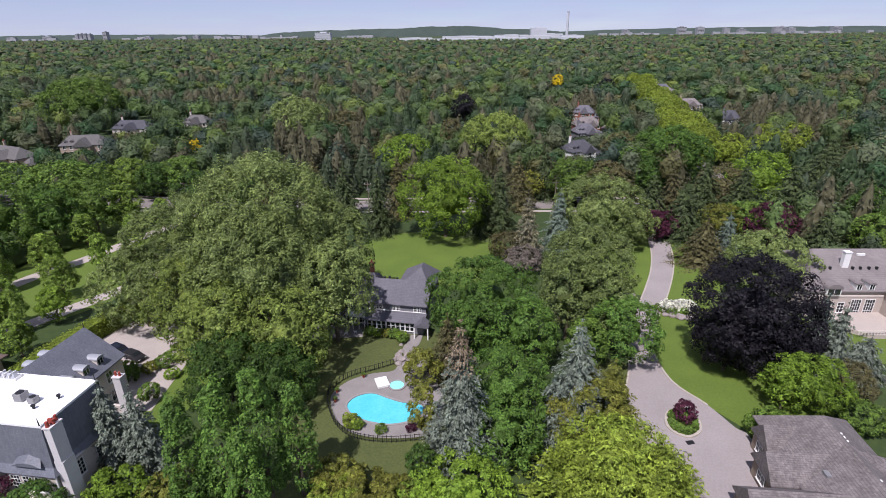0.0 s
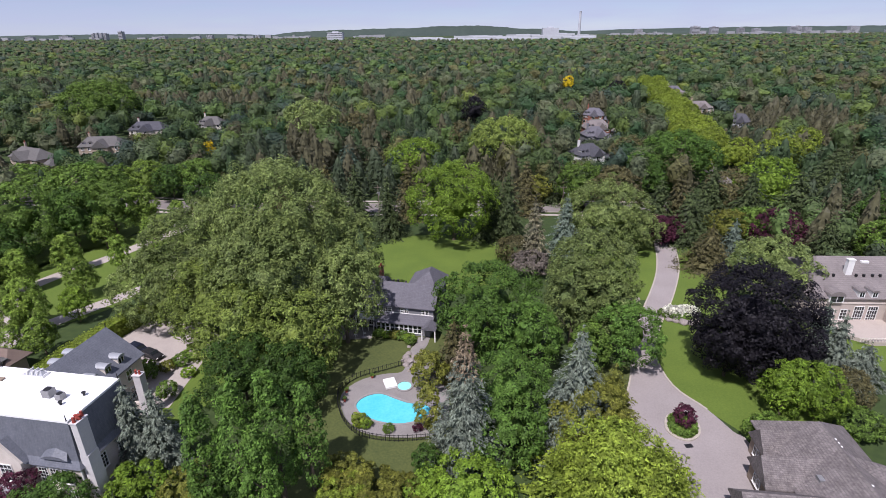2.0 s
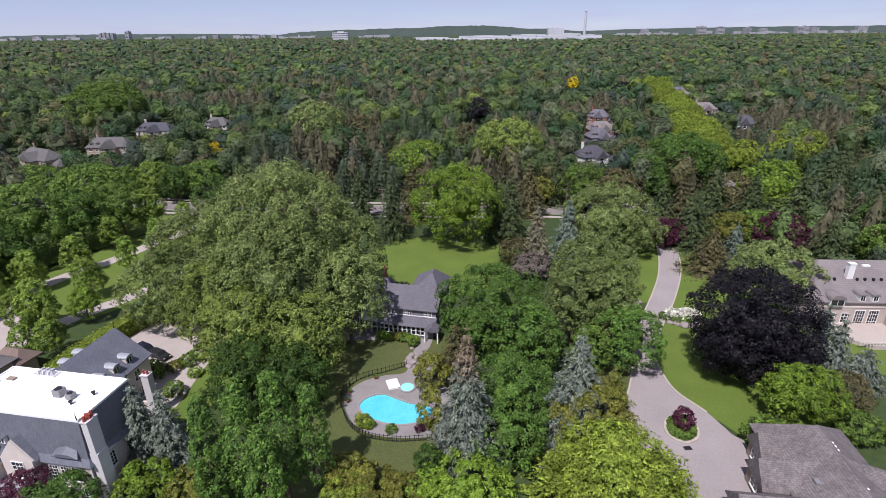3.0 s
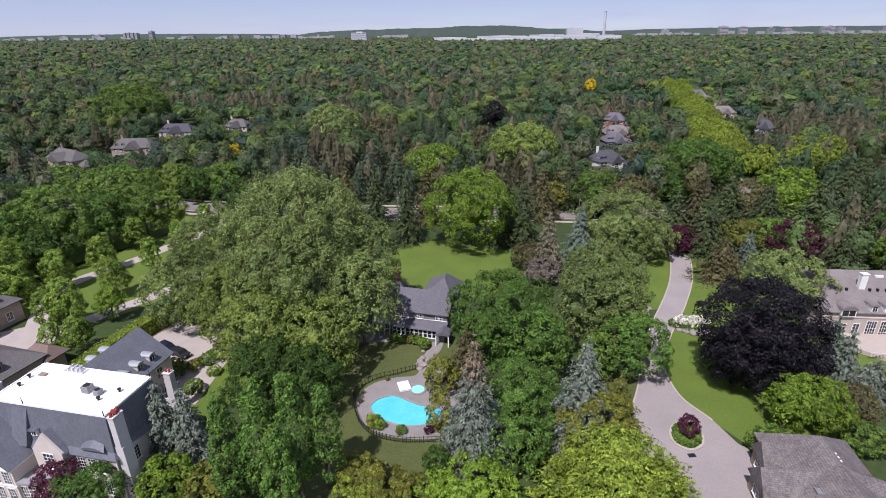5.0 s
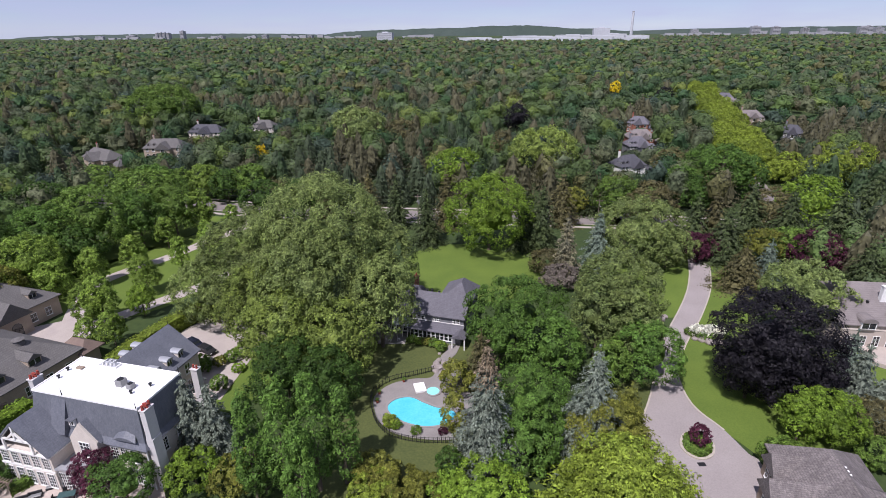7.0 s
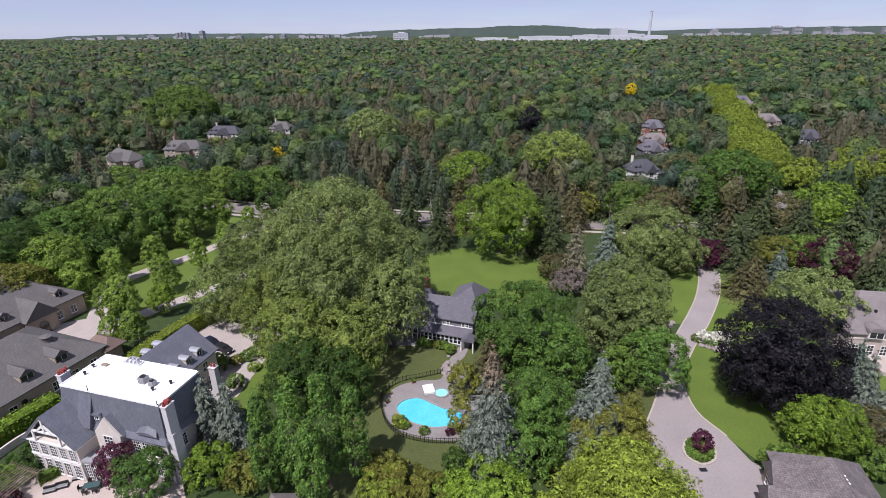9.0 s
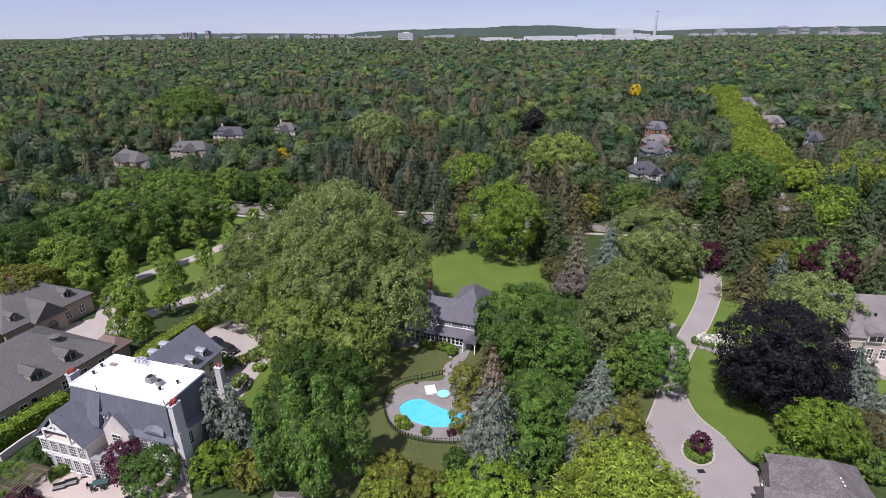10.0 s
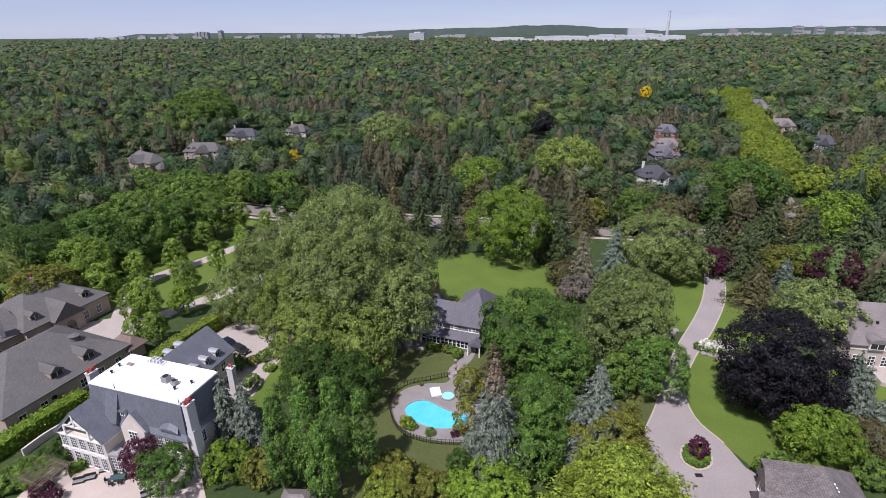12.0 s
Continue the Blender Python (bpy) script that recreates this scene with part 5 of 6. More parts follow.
def wood(p, gap, leaf, per_tree, level, name):
    """Many far trees as one mass: lobed broadleaf crowns and tiered pines, each of its own height, width and colour, with leaf clumps on the nearer ones."""
    n = len(p)
    con = conifer_zone(p[:, 0], p[:, 1]) + rng.normal(0, 0.2, n) > 0.4
    big = rng.uniform(0, 1, n)
    h = np.where(con, rng.uniform(13.5, 20.5, n), 9.5 + 9 * big + rng.uniform(-1, 1, n))
    r = np.where(con, rng.uniform(0.5, 0.72, n), (0.46 if per_tree else 0.4) + 0.2 * big + rng.uniform(-0.05, 0.05, n)) * gap
    pick = rng.choice(len(FOREST), n, p=WEIGHT)
    tone = np.array([noise.noise(Vector((a * 0.02, b * 0.02, 7.0))) for a, b in p]) + rng.normal(0, 0.12, n)
    pick = np.where(con, np.where(tone > -0.08, 8, np.where(tone > -0.3, 7, 1)), pick)
    for hx, hy, hr in CLEAR:                               # gardens with low trees before the far houses
        lot = (np.abs(p[:, 0] - hx * p[:, 1] / hy) < hr * 0.8) & (p[:, 1] < hy) & (p[:, 1] > hy - 75)
        h = np.where(lot, np.minimum(h, np.maximum(3.5, 3.5 + 0.85 * (hy - p[:, 1]) * 57 / hy)), h)
    r = np.minimum(r, h * 0.62)
    base = h * np.where(con, 0.04, 0.05)
    rz = (h - base) / 2
    lobes = unit(ball(n * 9).reshape(n, 9, 3) + np.array([0, 0, 0.35]))
    rho = rng.uniform(0.3, 0.5, (n, 9))
    full, turn = rng.uniform(0.45, 1, n), rng.uniform(0, 6.28, n)

    def pine_width(i, t):
        """Half-width of a pine at the height t, 0 to 1: some conical, some fuller above."""
        return (1 - full[i]) * (0.05 + (1 - t) ** 0.7) + full[i] * np.minimum(1, 0.45 + 1.9 * t) * (1.02 - t) ** 0.55

    def stand(i, q):
        return np.stack([p[i, 0] + q[:, 0] * r[i], p[i, 1] + q[:, 1] * r[i], base[i] + rz[i] + q[:, 2] * rz[i]], 1)

    dv, df = dome(level)
    m = len(dv)
    i = np.repeat(np.arange(n), m)
    u = np.tile(unit(dv), (n, 1))
    reach = lobed(u.reshape(n, m, 3), lobes, rho)[0].ravel() * (0.76 if per_tree else 1.0)
    q = u * (reach * rng.uniform(0.88, 1.12, n * m))[:, None]
    t = np.clip((u[:, 2] + 0.62) / 1.62, 0, 1)
    az = np.arctan2(u[:, 1], u[:, 0])
    w = pine_width(i, t) * (0.6 if per_tree else 1.0) * (1 + 0.16 * np.sin(az * 4 + turn[i] + t * 40) + rng.normal(0, 0.1, n * m)) * np.clip(np.hypot(u[:, 0], u[:, 1]) * 4, 0, 1)
    cone = np.stack([np.cos(az) * w, np.sin(az) * w, (1.8 if per_tree else 2.0) * t - 1], 1)
    verts = stand(i, np.where(con[i][:, None], cone, q))
    faces = (df[None] + (np.arange(n) * m)[:, None, None]).reshape(-1, 3).tolist()
    mats = np.repeat(pick, len(df))
    if per_tree:
        k = per_tree
        i = np.repeat(np.arange(n), k)
        u = ball(n * k)
        u[:, 2] = np.where(u[:, 2] < -0.4, -u[:, 2], u[:, 2])
        reach, which = lobed(u.reshape(n, k, 3), lobes, rho)
        q = u * reach.ravel()[:, None]
        out = unit(q - 0.62 * np.take_along_axis(lobes, which[:, :, None], 1).reshape(-1, 3)) * 0.7 + u * 0.5
        q = q * rng.uniform(0.82, 1.08, n * k)[:, None]
        t = 1 - np.sqrt(rng.uniform(0, 1, n * k))
        tier = np.round(t * 9 + full[i]) / 9 - full[i] / 9
        az = rng.uniform(0, 6.28, n * k)
        side = np.stack([np.cos(az), np.sin(az), np.zeros(n * k)], 1)
        w = pine_width(i, np.clip(t, 0, 0.99)) * rng.uniform(0.62, 1.1, n * k) * (1 + 0.2 * np.sin(az * 5 + turn[i] + tier * 50))
        cone = side * w[:, None] + np.array([0, 0, 1.0]) * np.clip(2 * (0.7 * tier + 0.3 * t) - 0.98 - 0.06 * w, -1, 1)[:, None]
        pine = con[i][:, None]
        pos = stand(i, np.where(pine, cone, q))
        nr = np.where(pine, side * 0.75 + np.array([0, 0, 0.75]) + ball(n * k) * 0.4, out + ball(n * k) * 0.3)
        al = np.where(pine, side + np.array([0, 0, -0.5]) + ball(n * k) * 0.3, ball(n * k))
        v = cards(pos, nr, al, leaf * rng.uniform(0.6, 1.4, n * k), 0.6)
        faces += (blades(n * k) + len(verts)).tolist()
        verts = np.concatenate([verts, v])
        mats = np.concatenate([mats, pick[i]])
    me = bpy.data.meshes.new(name)
    me.from_pydata(verts.tolist(), [], faces)
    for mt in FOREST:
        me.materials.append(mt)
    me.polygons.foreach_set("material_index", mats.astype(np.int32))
    return tagged(new(name, me), "dense mixed woodland of green broadleaf trees and dark pines", "woodland", kind="stuff")


def plant_site(p):
    """Keeps the far wood off the industrial ground."""
    s = p[:, 0] / p[:, 1]
    return p[~((p[:, 1] > 2450) & (s > -0.1) & (s < 0.235))]


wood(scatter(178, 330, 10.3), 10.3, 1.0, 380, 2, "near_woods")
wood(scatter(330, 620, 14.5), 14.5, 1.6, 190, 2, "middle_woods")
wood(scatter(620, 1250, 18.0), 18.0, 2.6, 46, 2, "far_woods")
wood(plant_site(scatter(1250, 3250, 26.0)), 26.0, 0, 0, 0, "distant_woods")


def grove(x0, y0, x1, y1, gap, keep, name, k=330):
    """Garden trees beside the view, thick enough to hide the ground."""
    xs, ys = np.meshgrid(np.arange(x0, x1, gap), np.arange(y0, y1, gap))
    p = np.stack([xs.ravel(), ys.ravel()], 1) + rng.uniform(-0.4, 0.4, (xs.size, 2)) * gap
    return wood(p[keep(p[:, 0], p[:, 1])], gap, 0.85, k, 2, name)


grove(76, 122, 240, 166, 8.5, lambda x, y: ~((x < 104) & (y > 150)) & (y < 164 - 0.06 * (x - 70)) & (x > 84), "garden_grove")
grove(112, 60, 200, 122, 9.0, lambda x, y: x > 118, "garden_grove")
grove(-300, 60, -118, 184, 9.5, lambda x, y: (y < 178 - 0.05 * (x + 118)) & ~((x > -150) & (y > 96) & (y < 170)) & (x < -126), "garden_grove")

# ---- the far skyline ----
def tower(name, x, y, w, d, h, m, label, floors=0):
    t = thing(name, pose(x, y, 0), label, "building")
    bm = box(-w / 2, -d / 2, 0, w / 2, d / 2, h)
    add_box(bm, -w / 5, -d / 5, h, w / 5, d / 5, h + min(6, h * 0.1))
    part("wall", bm, m, t)
    for j in range(floors):
        z = h * (j + 0.35) / floors
        part("window_band", box(-w / 2 + 1, -d / 2 - 0.3, z, w / 2 - 1, -d / 2, z + h / floors * 0.25), GLASS, t)
    return t


stack = thing("smoke_stack", pose(590, 3060, 0), "tall white industrial chimney with a dark top", "chimney")
part("shaft", cyl(0, 0, 0, 128, 8, 5.5, 20), FARWHITE, stack)
part("rim", cyl(0, 0, 128, 133, 5.8, 5.8, 20), FARGREY, stack, "dark rim")
for x, y, w, h in ((20, 2700, 180, 12), (240, 2760, 200, 13), (520, 2700, 150, 16), (140, 2900, 220, 17), (400, 2880, 160, 20), (590, 2920, 110, 20), (-160, 2860, 240, 10), (430, 3000, 80, 54), (60, 3100, 260, 18), (500, 3060, 130, 26), (300, 3100, 180, 22), (-230, 3100, 200, 12)):
    tower("plant_hall", x, y, w, 60, h, FARWHITE, "long pale industrial hall on the horizon")
town = bmesh.new()
for j in range(120):
    yy = rng.uniform(3350, 4400)
    xx = yy * (rng.uniform(-0.95, -0.15) if j % 2 else rng.uniform(0.24, 0.95))
    w, hh = rng.uniform(15, 70), rng.uniform(9, 22)
    add_box(town, xx - w / 2, yy, 0, xx + w / 2, yy + 25, hh)
tagged(part("distant_town", town, FARGREY, None), "scattered pale low buildings of the far town", "town", kind="stuff")
tower("office_block", -600, 2600, 70, 40, 44, FARWHITE, "pale office block above the far woods", 5)
for x, w, h in ((-2560, 36, 78), (-2620, 24, 60), (-2670, 26, 62), (-2720, 24, 64), (-2770, 24, 60), (-2950, 90, 40), (-3150, 60, 36), (-1850, 50, 35), (-2200, 60, 30), (-1500, 40, 30), (1600, 70, 72), (1680, 60, 68), (1900, 50, 55), (2250, 60, 62), (2300, 50, 66), (2400, 60, 55), (2700, 80, 60), (1200, 60, 50), (2050, 60, 48)):
    tower("apartment_tower", x, 4000 + (abs(x) % 7) * 30, w * 0.8, 40, h * 0.72, FARGREY, "grey apartment tower on the far skyline", 6)
for x0, x1, y, h in ((-4600, -1500, 4700, 34), (-1600, 900, 4600, 60), (-600, 500, 4500, 74), (700, 4800, 4750, 46), (1500, 4800, 4600, 34)):
    n = 90
    xs = np.linspace(x0, x1, n)
    top = [max(2.0, h * math.sin(math.pi * (i + 0.5) / n) ** 0.35 * (1 + 0.12 * noise.noise(Vector((x * 0.006, y, 0)))) + 4 * noise.noise(Vector((x * 0.03, y, 3)))) for i, x in enumerate(xs)]
    v = [(x, y, -1) for x in xs] + [(x, y + 60, t) for x, t in zip(xs, top)] + [(x, y + 200, -1) for x in xs]
    f = [(i, i + 1, n + i + 1, n + i) for i in range(n - 1)] + [(n + i, n + i + 1, 2 * n + i + 1, 2 * n + i) for i in range(n - 1)]
    # distance haze is put into the ridge's base colour, a bluish green
    tagged(mesh_ob("far_hill", v, f, mat("hazed_far_woodland", (0.058, 0.078, 0.065), (0.04, 0.058, 0.05), scale=0.02, fine=0.1, rough=0.95, bump=0)), "low wooded ridge along the horizon", "hill", kind="structure")

# ---- lime trees of the side street, and odd coloured trees ----
def twin(src, x, y, s):
    return copy_thing(src, Matrix.LocRotScale((x, y, 0), Euler((0, 0, rng.uniform(0, 6.28))), (s, s, s * rng.uniform(0.9, 1.15))))


row_a = broad(101, 226, 13.5, 7.2, LIME)
row_b = broad(124, 240, 12.5, 6.8, LIME)
for o in (row_a, row_b):
    tagged(o, "lime-green street tree in a long row", "tree", "lime trees along the side street")
for j in range(33):
    yy = 236 + j * 10.0
    xx = float(np.interp(yy, [p.y for p in avenue], [p.x for p in avenue]))
    twin(row_a, xx - 6.0 + rng.uniform(-1, 1), yy + rng.uniform(-1, 1), rng.uniform(0.85, 1.15))
    if j % 4 != 1:
        twin(row_b, xx + 6.5 + rng.uniform(-1.5, 1.5), yy + rng.uniform(-2, 2), rng.uniform(0.7, 1.05))
for x, y in ((136, 228), (146, 236), (155, 247), (126, 222), (150, 262)):
    twin(row_b, x, y, rng.uniform(0.9, 1.2))
shrub(-127, 262, 7, 6.0, YELLOW)
broad(103, 556, 14, 5.8, YELLOW)
broad(7, 340, 19, 8.5, COPPER)
broad(128, 470, 17, 8, COPPER)

# ---- hedges ----
def hedge(pts, width, h, m, label):
    """A clipped hedge: a solid inside, hidden by leaf clumps on its top and sides."""
    line = smooth_loop(pts, 6, False)
    t = thing("hedge", Matrix(), label, "hedge")
    part("core", ribbon(line, width - 0.5, 0, h - 0.3), m, t)
    pos, nr = [], []
    for a, b in zip(line, line[1:]):
        ln = (b - a).length
        k = int(ln * (width + 2 * h) * 9)
        d = (b - a).normalized()
        side = Vector((-d.y, d.x))
        for _ in range(k):
            u = rng.uniform(-h - width / 2, h + width / 2)
            q = a + (b - a) * rng.uniform(0, 1)
            over = abs(u) - width / 2
            sgn = 1 if u > 0 else -1
            if over < 0:
                p, n3 = q + side * u, (0, 0, 1)
                z = h
            else:
                p, n3 = q + side * sgn * width / 2, (side.x * sgn, side.y * sgn, 0.3)
                z = h - over
            wob = 0.22 * noise.noise(Vector((p.x * 0.7, p.y * 0.7, z * 0.7)))
            pos.append((p.x + n3[0] * wob, p.y + n3[1] * wob, max(0.1, z + n3[2] * wob)))
            nr.append(n3)
    k = len(pos)
    v = cards(np.array(pos), np.array(nr) + ball(k) * 0.7, ball(k), 0.4 * rng.uniform(0.7, 1.3, k), 0.75)
    mesh_ob("leaves", v.tolist(), blades(k).tolist(), m, t)
    return t


hedge([(-66.5, 101), (-70, 92), (-72.5, 82), (-73, 74)], 3.2, 3.8, LIME, "long clipped yellow-green hedge beside the manor court")
hedge([(-83.5, 44), (-82.5, 52), (-79.8, 62)], 3.2, 3.0, LIGHT, "tall clipped hedge between villa and manor")
hedge([(-67.5, 44.6), (-65.6, 48.0)], 1.6, 1.8, MID, "low clipped box hedge on the terrace")
hedge([(-76, 35), (-74.5, 42)], 2.0, 2.0, MID, "low garden hedge by the terrace wall")

broad(-54.4, 46.6, 7.5, 3.4, MAROON)
broad(-48.2, 44.8, 8.0, 4.6, DARK)
shrub(-68.5, 40.5, 2.6, 1.8, MAROON)
shrub(-65.4, 39.5, 2.2, 1.6, MAROON)
for x, y, h, r, m in ((-51.5, 81.5, 2.2, 1.8, MID), (-50.2, 84, 2.6, 2.0, FRESH), (-53.2, 79.5, 2.0, 1.5, OLIVE), (-55.5, 77.2, 2.8, 1.8, MID), (-48.5, 78, 1.6, 1.4, LIGHT), (-57.2, 79.4, 2.2, 1.6, FRESH), (-49.6, 72.5, 2.4, 2.0, MID)):
    shrub(x, y, h, r, m)

# ---- drive court ----
isle_loop = smooth_loop([(33.8, 67.1), (34.2, 65.0), (36.1, 63.8), (38.4, 65.0), (39.3, 67.8), (37.8, 70.3), (35.2, 69.8)], 5)
isle = thing("planter_island", Matrix(), "planted island with pale kerb in the drive court", "planter")
part("kerb", slab(isle_loop, 0, 0.28, [grown(isle_loop, -0.45)]), KERB, isle, "pale stone kerb")
part("grass", slab(grown(isle_loop, -0.45), 0, 0.22), GRASS, isle)
shrub(36.9, 67.8, 3.2, 1.9, MAROON)
for a in range(14):
    p = grown(isle_loop, -1.1)[a * len(isle_loop) // 14]
    shrub(p.x, p.y, 1.0, 0.75, MID)
part_grate = thing("drain_grate", pose(36.0, 62.9, 0.08, 0, 0, 10), "dark iron drain grate in the paving", "drain")
for j in range(6):
    part("bar", box(-0.5 + j * 0.17, -0.3, 0, -0.4 + j * 0.17, 0.3, 0.03), BLACKIRON, part_grate)
part("rim", box(-0.6, -0.4, -0.02, 0.6, 0.4, 0.012), BLACKIRON, part_grate)


def rock(x, y, s, m=ROCK):
    bm = bmesh.new()
    bmesh.ops.create_icosphere(bm, subdivisions=2, radius=s)
    for v in bm.verts:
        v.co *= 1 + 0.35 * noise.noise(v.co * (1.4 / s) + Vector((x, y, 0)))
        v.co.z *= 0.62
    ob = part("boulder", bm, m, None)
    ob.location = (x, y, s * 0.3)
    return tagged(ob, "rough grey garden boulder in a bed", "rock", "garden boulders")


for x, y, s in ((40.6, 108.5, 1.0), (41.8, 109.8, 0.8), (39.6, 107.2, 0.9), (47.2, 100.2, 0.9), (48.6, 99.4, 1.1), (50.0, 99.2, 0.9), (51.4, 99.4, 1.0), (45.9, 100.6, 0.7)):
    rock(x, y, s)
for j in range(7):
    v, k = crown_cloud(2.6, 1.5, 0.0, 0.42, 2.0, lobe=0.3)
    plant("flowering_bush", 46.4 + j * 0.85, 102.4 + 0.5 * math.sin(j * 2.1), v, k, BLOSSOM, 2.6, 0.2, 1.5, "bush covered in white blossom beside the drive", "shrub", trunk=False)
for x, y in ((45.4, 102.6), (52.6, 102.6), (47.5, 100.9), (49.8, 100.8)):
    shrub(x, y, 1.6, 1.3, MID)

# ---- path, steps and rockery between house and pool ----
walkway = smooth_loop([(-6.2, 92.2), (-6.6, 89.5), (-7.4, 87.2), (-6.6, 84.5), (-6.4, 82.0)], 5, False)
tagged(part("garden_path", ribbon(walkway, 2.4, -0.1, 0.12), CONCRETE, None), "curving stone path from the house to the pool", "path", kind="structure")
for x, y, s in ((-8.6, 89.6, 0.5), (-9.0, 88.6, 0.45), (-8.8, 86.2, 0.6), (-9.2, 84.9, 0.8), (-8.3, 83.6, 0.9), (-7.6, 85.3, 0.6), (-8.9, 82.4, 0.7), (-7.7, 81.6, 0.6), (-6.9, 83.2, 0.7), (-9.6, 83.8, 0.5), (-8.2, 80.6, 0.4)):
    rock(x, y, s)
for x, y, h, r, m in ((-15.5, 92.6, 1.6, 1.3, MID), (-13.9, 92.2, 1.4, 1.2, LIGHT), (-12.2, 92.0, 1.5, 1.3, OLIVE), (-10.6, 91.6, 1.7, 1.4, MID), (-9.1, 91.0, 1.6, 1.4, LIGHT), (-8.8, 89.9, 1.5, 1.3, MID), (-14.6, 66.2, 1.7, 1.5, LIME), (-13.5, 65.5, 1.3, 1.1, LIGHT), (-9.8, 64.6, 1.3, 1.0, MID), (-5.2, 65.0, 1.2, 0.9, MAROON), (-2.5, 65.0, 2.0, 1.6, OLIVE)):
    shrub(x, y, h, r, m)
for x, y in ((-14.6, 78.2), (-18.2, 71.5), (-18.4, 74.0)):
    pot = thing("flower_pot", pose(x, y, 0.12), "terracotta flower pot on the pool deck", "pot", "deck flower pots")
    part("pot", add_cyl(cyl(0, 0, 0, 0.45, 0.18, 0.28, 12), 0, 0, 0.42, 0.5, 0.31, 0.31, 12), TERRACOTTA, pot)
    v, k = crown_cloud(1.0, 0.4, 0.45, 0.22, 1.6, lobe=0.4)
    mesh_ob("plant", v.tolist(), blades(k).tolist(), MID, pot)
for x, y, an in ((-22.3, 93.0, 20), (-20.4, 92.2, -30), (-24.2, 92.4, 60), (-18.6, 92.8, 100)):
    ch = thing("garden_chair", pose(x, y, 0.1, 0, 0, an), "white garden chair outside the grey house", "chair", "white garden chairs")
    part("seat", box(-0.28, -0.28, 0.4, 0.28, 0.28, 0.46, bevel=0.02), WHITE, ch)
    part("backrest", box(-0.28, 0.24, 0.46, 0.28, 0.3, 1.0, bevel=0.02), WHITE, ch)
    for sx in (-0.24, 0.24):
        for sy in (-0.24, 0.24):
            part("leg", box(sx - 0.03, sy - 0.03, 0, sx + 0.03, sy + 0.03, 0.4), WHITE, ch)
tagged(part("patio", slab([(-27, 90.5), (-17, 91.5), (-17, 96), (-27, 96)], -0.1, 0.1), CONCRETE, None), "pale stone patio outside the grey house", "patio", kind="structure")

# ---- terrace of the manor ----
table = thing("patio_table", pose(-58.5, 45.1, 0.09, 0, 0, 22), "dark green rectangular patio table with six chairs round it", "table")
part("tabletop", box(-1.2, -0.6, 0.7, 1.2, 0.6, 0.76, bevel=0.02), mat("dark_teal", (0.05, 0.1, 0.1)), table)
for sx in (-1.05, 1.05):
    for sy in (-0.48, 0.48):
        part("leg", box(sx - 0.05, sy - 0.05, 0, sx + 0.05, sy + 0.05, 0.7), BLACKIRON, table)
for x, y, an in ((-0.7, -1.0, 180), (0.7, -1.0, 180), (-0.7, 1.0, 0), (0.7, 1.0, 0), (-1.6, 0, 90), (1.6, 0, -90)):
    ch = thing("patio_chair", pose(-58.5, 45.1, 0.09, 0, 0, 22) @ pose(x, y, 0, 0, 0, an), "dark patio chair at the terrace table", "chair", "chairs round the terrace table")
    part("seat", box(-0.3, -0.3, 0.4, 0.3, 0.3, 0.47, bevel=0.02), BLACKIRON, ch)
    part("backrest", box(-0.3, 0.26, 0.47, 0.3, 0.32, 1.0, bevel=0.02), BLACKIRON, ch)
    for sx in (-0.26, 0.26):
        for sy in (-0.26, 0.26):
            part("leg", box(sx - 0.03, sy - 0.03, 0, sx + 0.03, sy + 0.03, 0.4), BLACKIRON, ch)
para = thing("closed_parasol", pose(-59.6, 47.2, 0.09), "closed grey parasol standing on the terrace", "parasol")
part("pole", cyl(0, 0, 0, 2.9, 0.04), STEEL, para)
part("canopy", cyl(0, 0, 1.0, 2.8, 0.26, 0.05, 10), STEEL, para)
part("base", cyl(0, 0, 0, 0.12, 0.35, 0.3, 14), BLACKIRON, para)
for x, y, an in ((-62.2, 46.6, 30), (-63.4, 44.6, 30), (-64.6, 43.6, 30), (-51.6, 43.2, 40), (-61.2, 47.4, 30)):
    so = thing("outdoor_sofa", pose(x, y, 0.09, 0, 0, an), "low dark outdoor sofa with cushions on the terrace", "sofa", "terrace sofas")
    part("base", box(-0.9, -0.45, 0, 0.9, 0.45, 0.32, bevel=0.03), BLACKIRON, so)
    part("cushion", box(-0.85, -0.43, 0.32, 0.85, 0.25, 0.48, bevel=0.05), STEEL, so)
    part("backrest", box(-0.9, 0.27, 0.32, 0.9, 0.45, 0.85, bevel=0.04), BLACKIRON, so)
perg = thing("pergola", pose(-70, 42.6, 0, 0, 0, -8), "open timber pergola over a garden seat", "pergola")
for sx in (-2.6, 2.6):
    for sy in (-2.2, 2.2):
        part("post", box(sx - 0.1, sy - 0.1, 0, sx + 0.1, sy + 0.1, 2.5), TIMBER, perg)
for sy in (-2.2, 2.2):
    part("beam", box(-3.1, sy - 0.08, 2.5, 3.1, sy + 0.08, 2.7), TIMBER, perg)
for j in range(12):
    part("rafter", box(-3.0 + j * 0.54, -2.8, 2.7, -2.92 + j * 0.54, 2.8, 2.84), TIMBER, perg)
wallline = smooth_loop([(-79, 47), (-78.4, 52), (-76.4, 57)], 4, False)
tagged(part("garden_wall", ribbon(wallline, 0.35, -0.1, 1.5), STONE, None), "pale stone garden wall beside the manor", "wall", kind="structure")


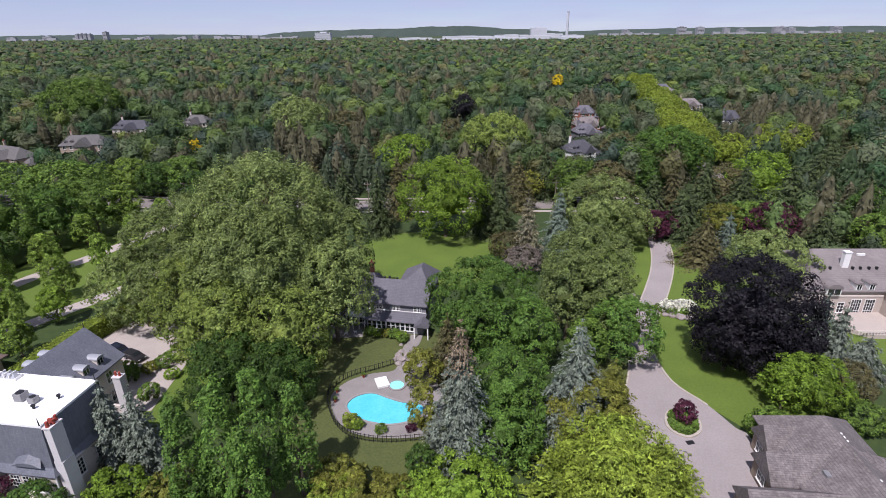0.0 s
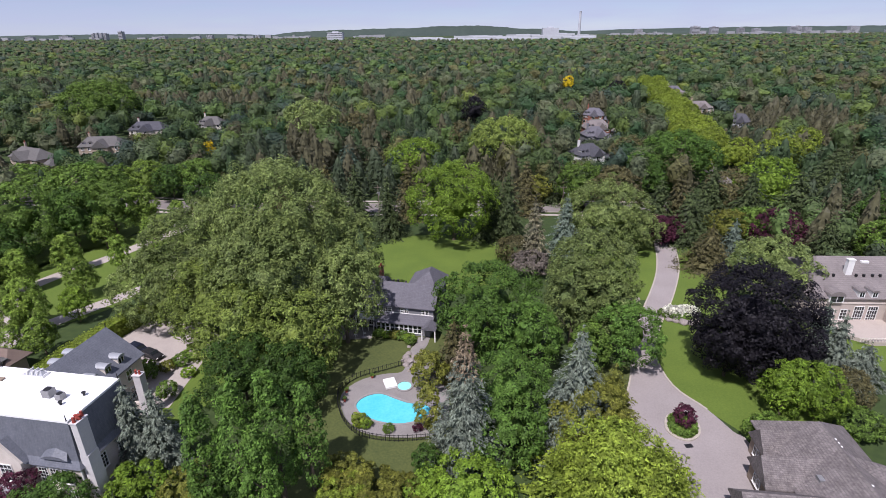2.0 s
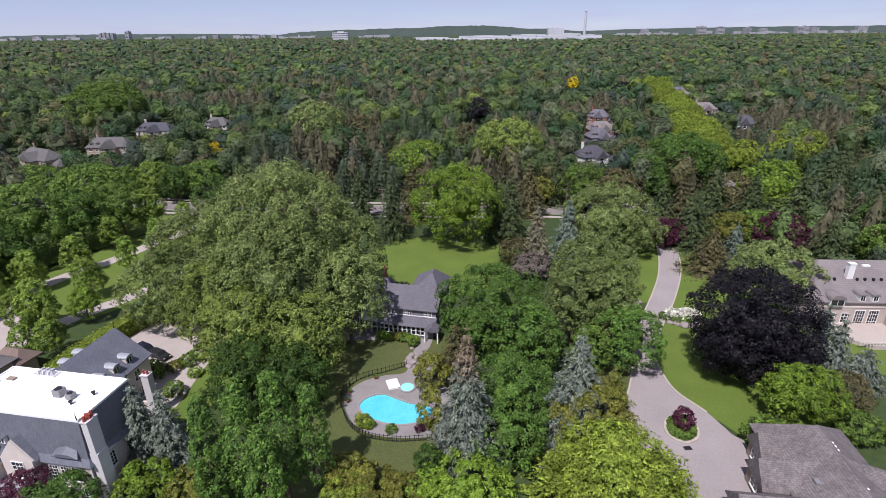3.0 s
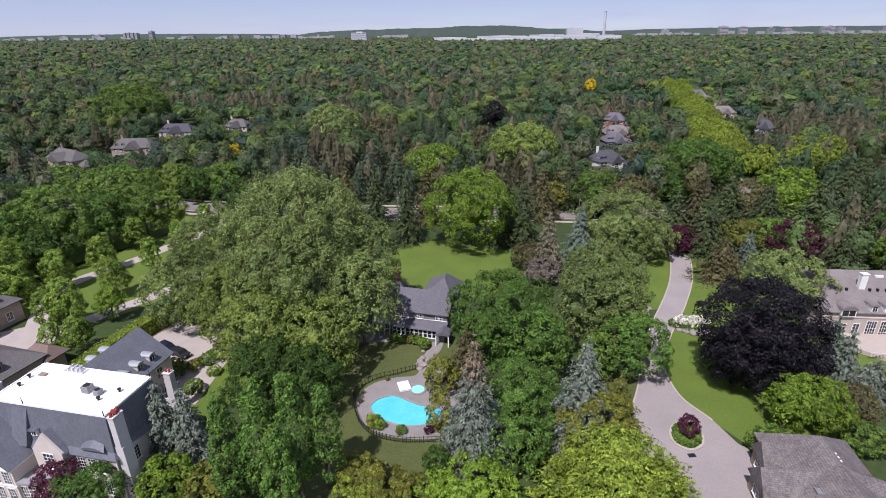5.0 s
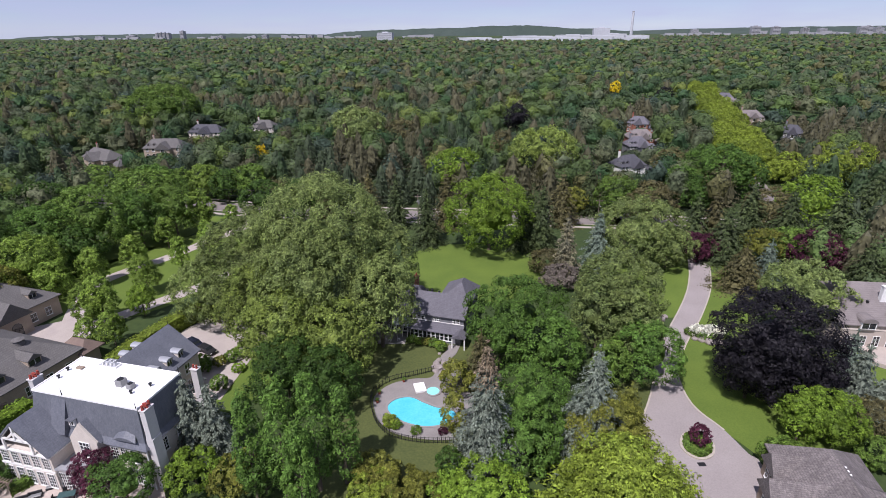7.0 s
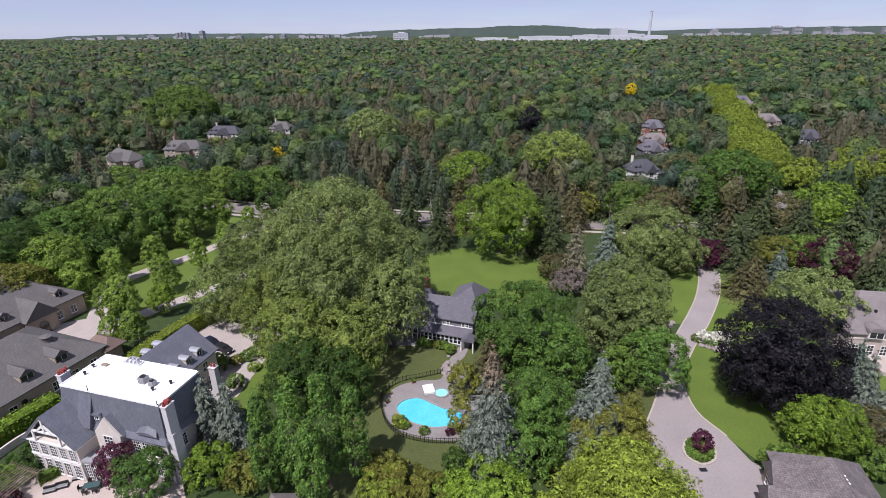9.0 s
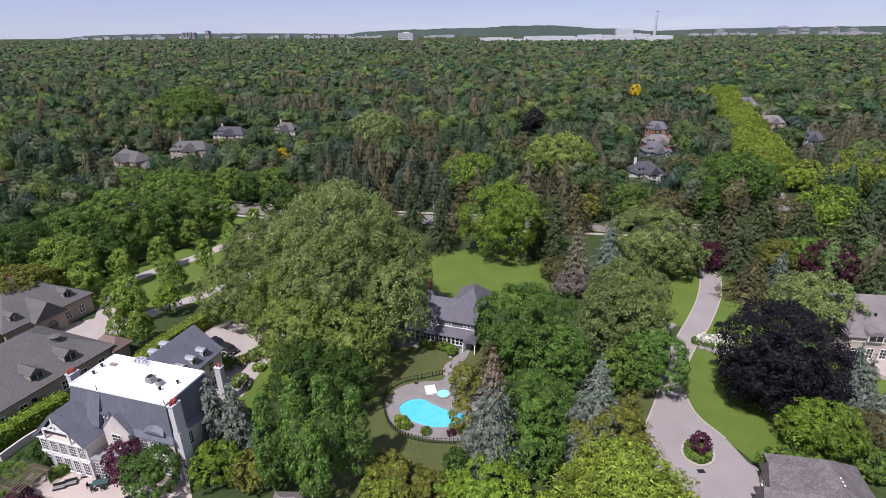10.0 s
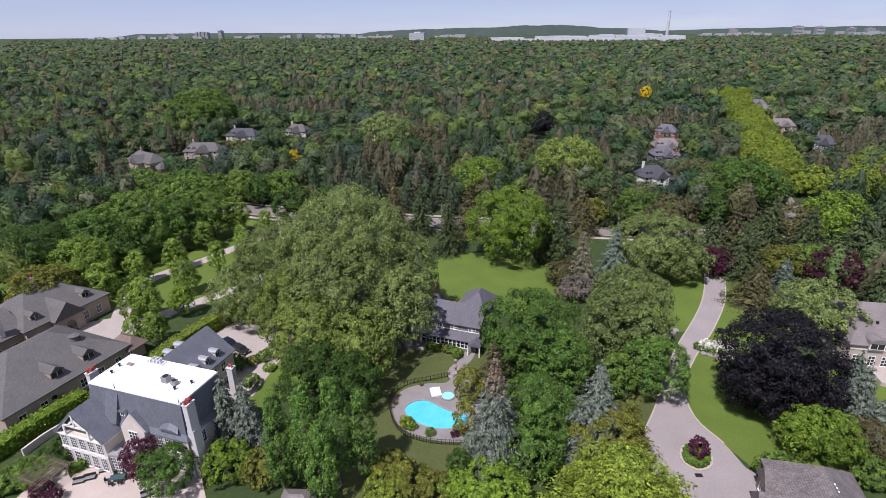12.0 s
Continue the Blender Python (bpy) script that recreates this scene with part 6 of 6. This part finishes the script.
# ---- vehicles ----
def car(x, y, an, paint, label, h=1.65):
    c = thing("parked_car", pose(x, y, 0.09, 0, 0, an), label, "car")
    bm = bmesh.new()
    prof = [(-2.3, 0.35), (-2.35, 0.75), (-2.2, 1.0), (-1.9, h - 0.05), (0.5, h), (1.2, 1.05), (2.2, 0.9), (2.35, 0.65), (2.3, 0.35)]
    a = [bm.verts.new((px, -0.9 + (0.14 if pz > 1.1 else 0), pz)) for px, pz in prof]
    b = [bm.verts.new((px, 0.9 - (0.14 if pz > 1.1 else 0), pz)) for px, pz in prof]
    for i in range(len(prof)):
        j = (i + 1) % len(prof)
        bm.faces.new((a[i], a[j], b[j], b[i]))
    bm.faces.new(a)
    bm.faces.new(b)
    bmesh.ops.recalc_face_normals(bm, faces=bm.faces[:])
    bmesh.ops.bevel(bm, geom=bm.edges[:], offset=0.05, segments=2, affect="EDGES")
    part("body", bm, paint, c)
    for s in (-1, 1):
        part("side_window", box(-1.7, s * 0.83 - 0.04, 1.02, 0.7, s * 0.83 + 0.04, h - 0.18), GLASS, c)
        part("headlight", box(2.25, s * 0.62 - 0.18, 0.62, 2.36, s * 0.62 + 0.18, 0.76), WHITE, c)
        for px in (-1.4, 1.4):
            w = part("wheel", cyl(0, 0, -0.11, 0.11, 0.34, None, 18, pose(px, s * 0.82, 0.34, 90, 0, 0)), RUBBER, c)
            part("rim", cyl(0, 0, -0.12, 0.12, 0.2, None, 14, pose(px, s * 0.83, 0.34, 90, 0, 0)), STEEL, w)
    part("windscreen", box(-0.02, -0.7, -0.3, 0.02, 0.7, 0.3, m=pose(0.88, 0, 1.33, 0, -48, 0)), GLASS, c)
    return c


car(-62.2, 85.4, -25, CARPAINT, "dark blue estate car parked in the manor court")
car(-58.4, 83.6, -25, BLACKIRON, "black car parked in the manor court", 1.5)
car(-92.5, 174.5, 175, mat("dark_red_paint", (0.08, 0.012, 0.01), rough=0.25, bump=0), "dark red car standing on the street", 1.5)
car(-37, 174.5, 178, BLACKIRON, "black car standing on the street", 1.6)

# ---- poles and wires along the street ----
tops = []
for x, y in ((-150, 176.5), (-88, 169), (-27, 167.6), (34, 168.6), (91, 160), (150, 158)):
    p = thing("utility_pole", pose(x, y, 0), "wooden utility pole with crossarm beside the street", "utility pole", "street utility poles")
    part("pole", cyl(0, 0, -0.2, 11, 0.17, 0.11, 10), POLEWOOD, p)
    part("crossarm", box(-1.1, -0.06, 10.1, 1.1, 0.06, 10.25), POLEWOOD, p)
    for u in (-0.95, 0, 0.95):
        part("insulator", cyl(u, 0, 10.25, 10.45, 0.06, 0.04, 8), WHITE, p)
    if x in (91, -27):
        part("transformer", cyl(0.35, -0.25, 7.6, 8.7, 0.28, None, 12), STEEL, p, "grey transformer can")
    lamp = part("lamp_arm", box(0, -2.0, 8.9, 0.08, 0, 9.0), STEEL, p)
    part("lamp_head", box(-0.12, -2.6, 8.85, 0.2, -1.9, 9.05, bevel=0.04), STEEL, lamp)
    tops.append((x, y))
for (ax, ay), (bx, by) in zip(tops, tops[1:]):
    for u, z in ((-0.95, 10.45), (0.95, 10.45), (0.0, 8.2)):
        pts = [(ax + u * 0.3 + (bx - ax) * f, ay + (by - ay) * f, z - 1.0 * (1 - (2 * f - 1) ** 2)) for f in np.linspace(0, 1, 13)]
        bm = bmesh.new()
        rings = [[bm.verts.new((px, py + a, pz + b)) for a, b in ((-0.02, -0.02), (0.02, -0.02), (0.02, 0.02), (-0.02, 0.02))] for px, py, pz in pts]
        for q, r in zip(rings, rings[1:]):
            for c in range(4):
                bm.faces.new((q[c], q[(c + 1) % 4], r[(c + 1) % 4], r[c]))
        tagged(part("overhead_wire", bm, BLACKIRON, None), "thin black overhead wire between street poles", "wire", "street wires")

# ---- gate pillars, shed ----
for x, y in ((-88.6, 163.5), (-94.4, 164.5), (-92.5, 157), (-84.8, 159)):
    g = thing("gate_pillar", pose(x, y, 0, 0, 0, 10), "tall pale stone gate pillar at the avenue", "pillar", "gate pillars")
    part("shaft", box(-0.55, -0.55, 0, 0.55, 0.55, 3.0, bevel=0.04), STONE, g)
    part("cap", add_cyl(box(-0.7, -0.7, 3.0, 0.7, 0.7, 3.25, bevel=0.05), 0, 0, 3.25, 3.9, 0.35, 0.05, 12), STONE, g)
shed = thing("garden_shed", pose(-26.4, 44.6, 0, 0, 0, 8), "small garden shed with a brown-grey roof", "shed")
block(shed, -2.4, -2, 2.4, 2, 2.2, TIMBER, BROWNROOF, 3.6, (1.6, 1.6), over=0.3)
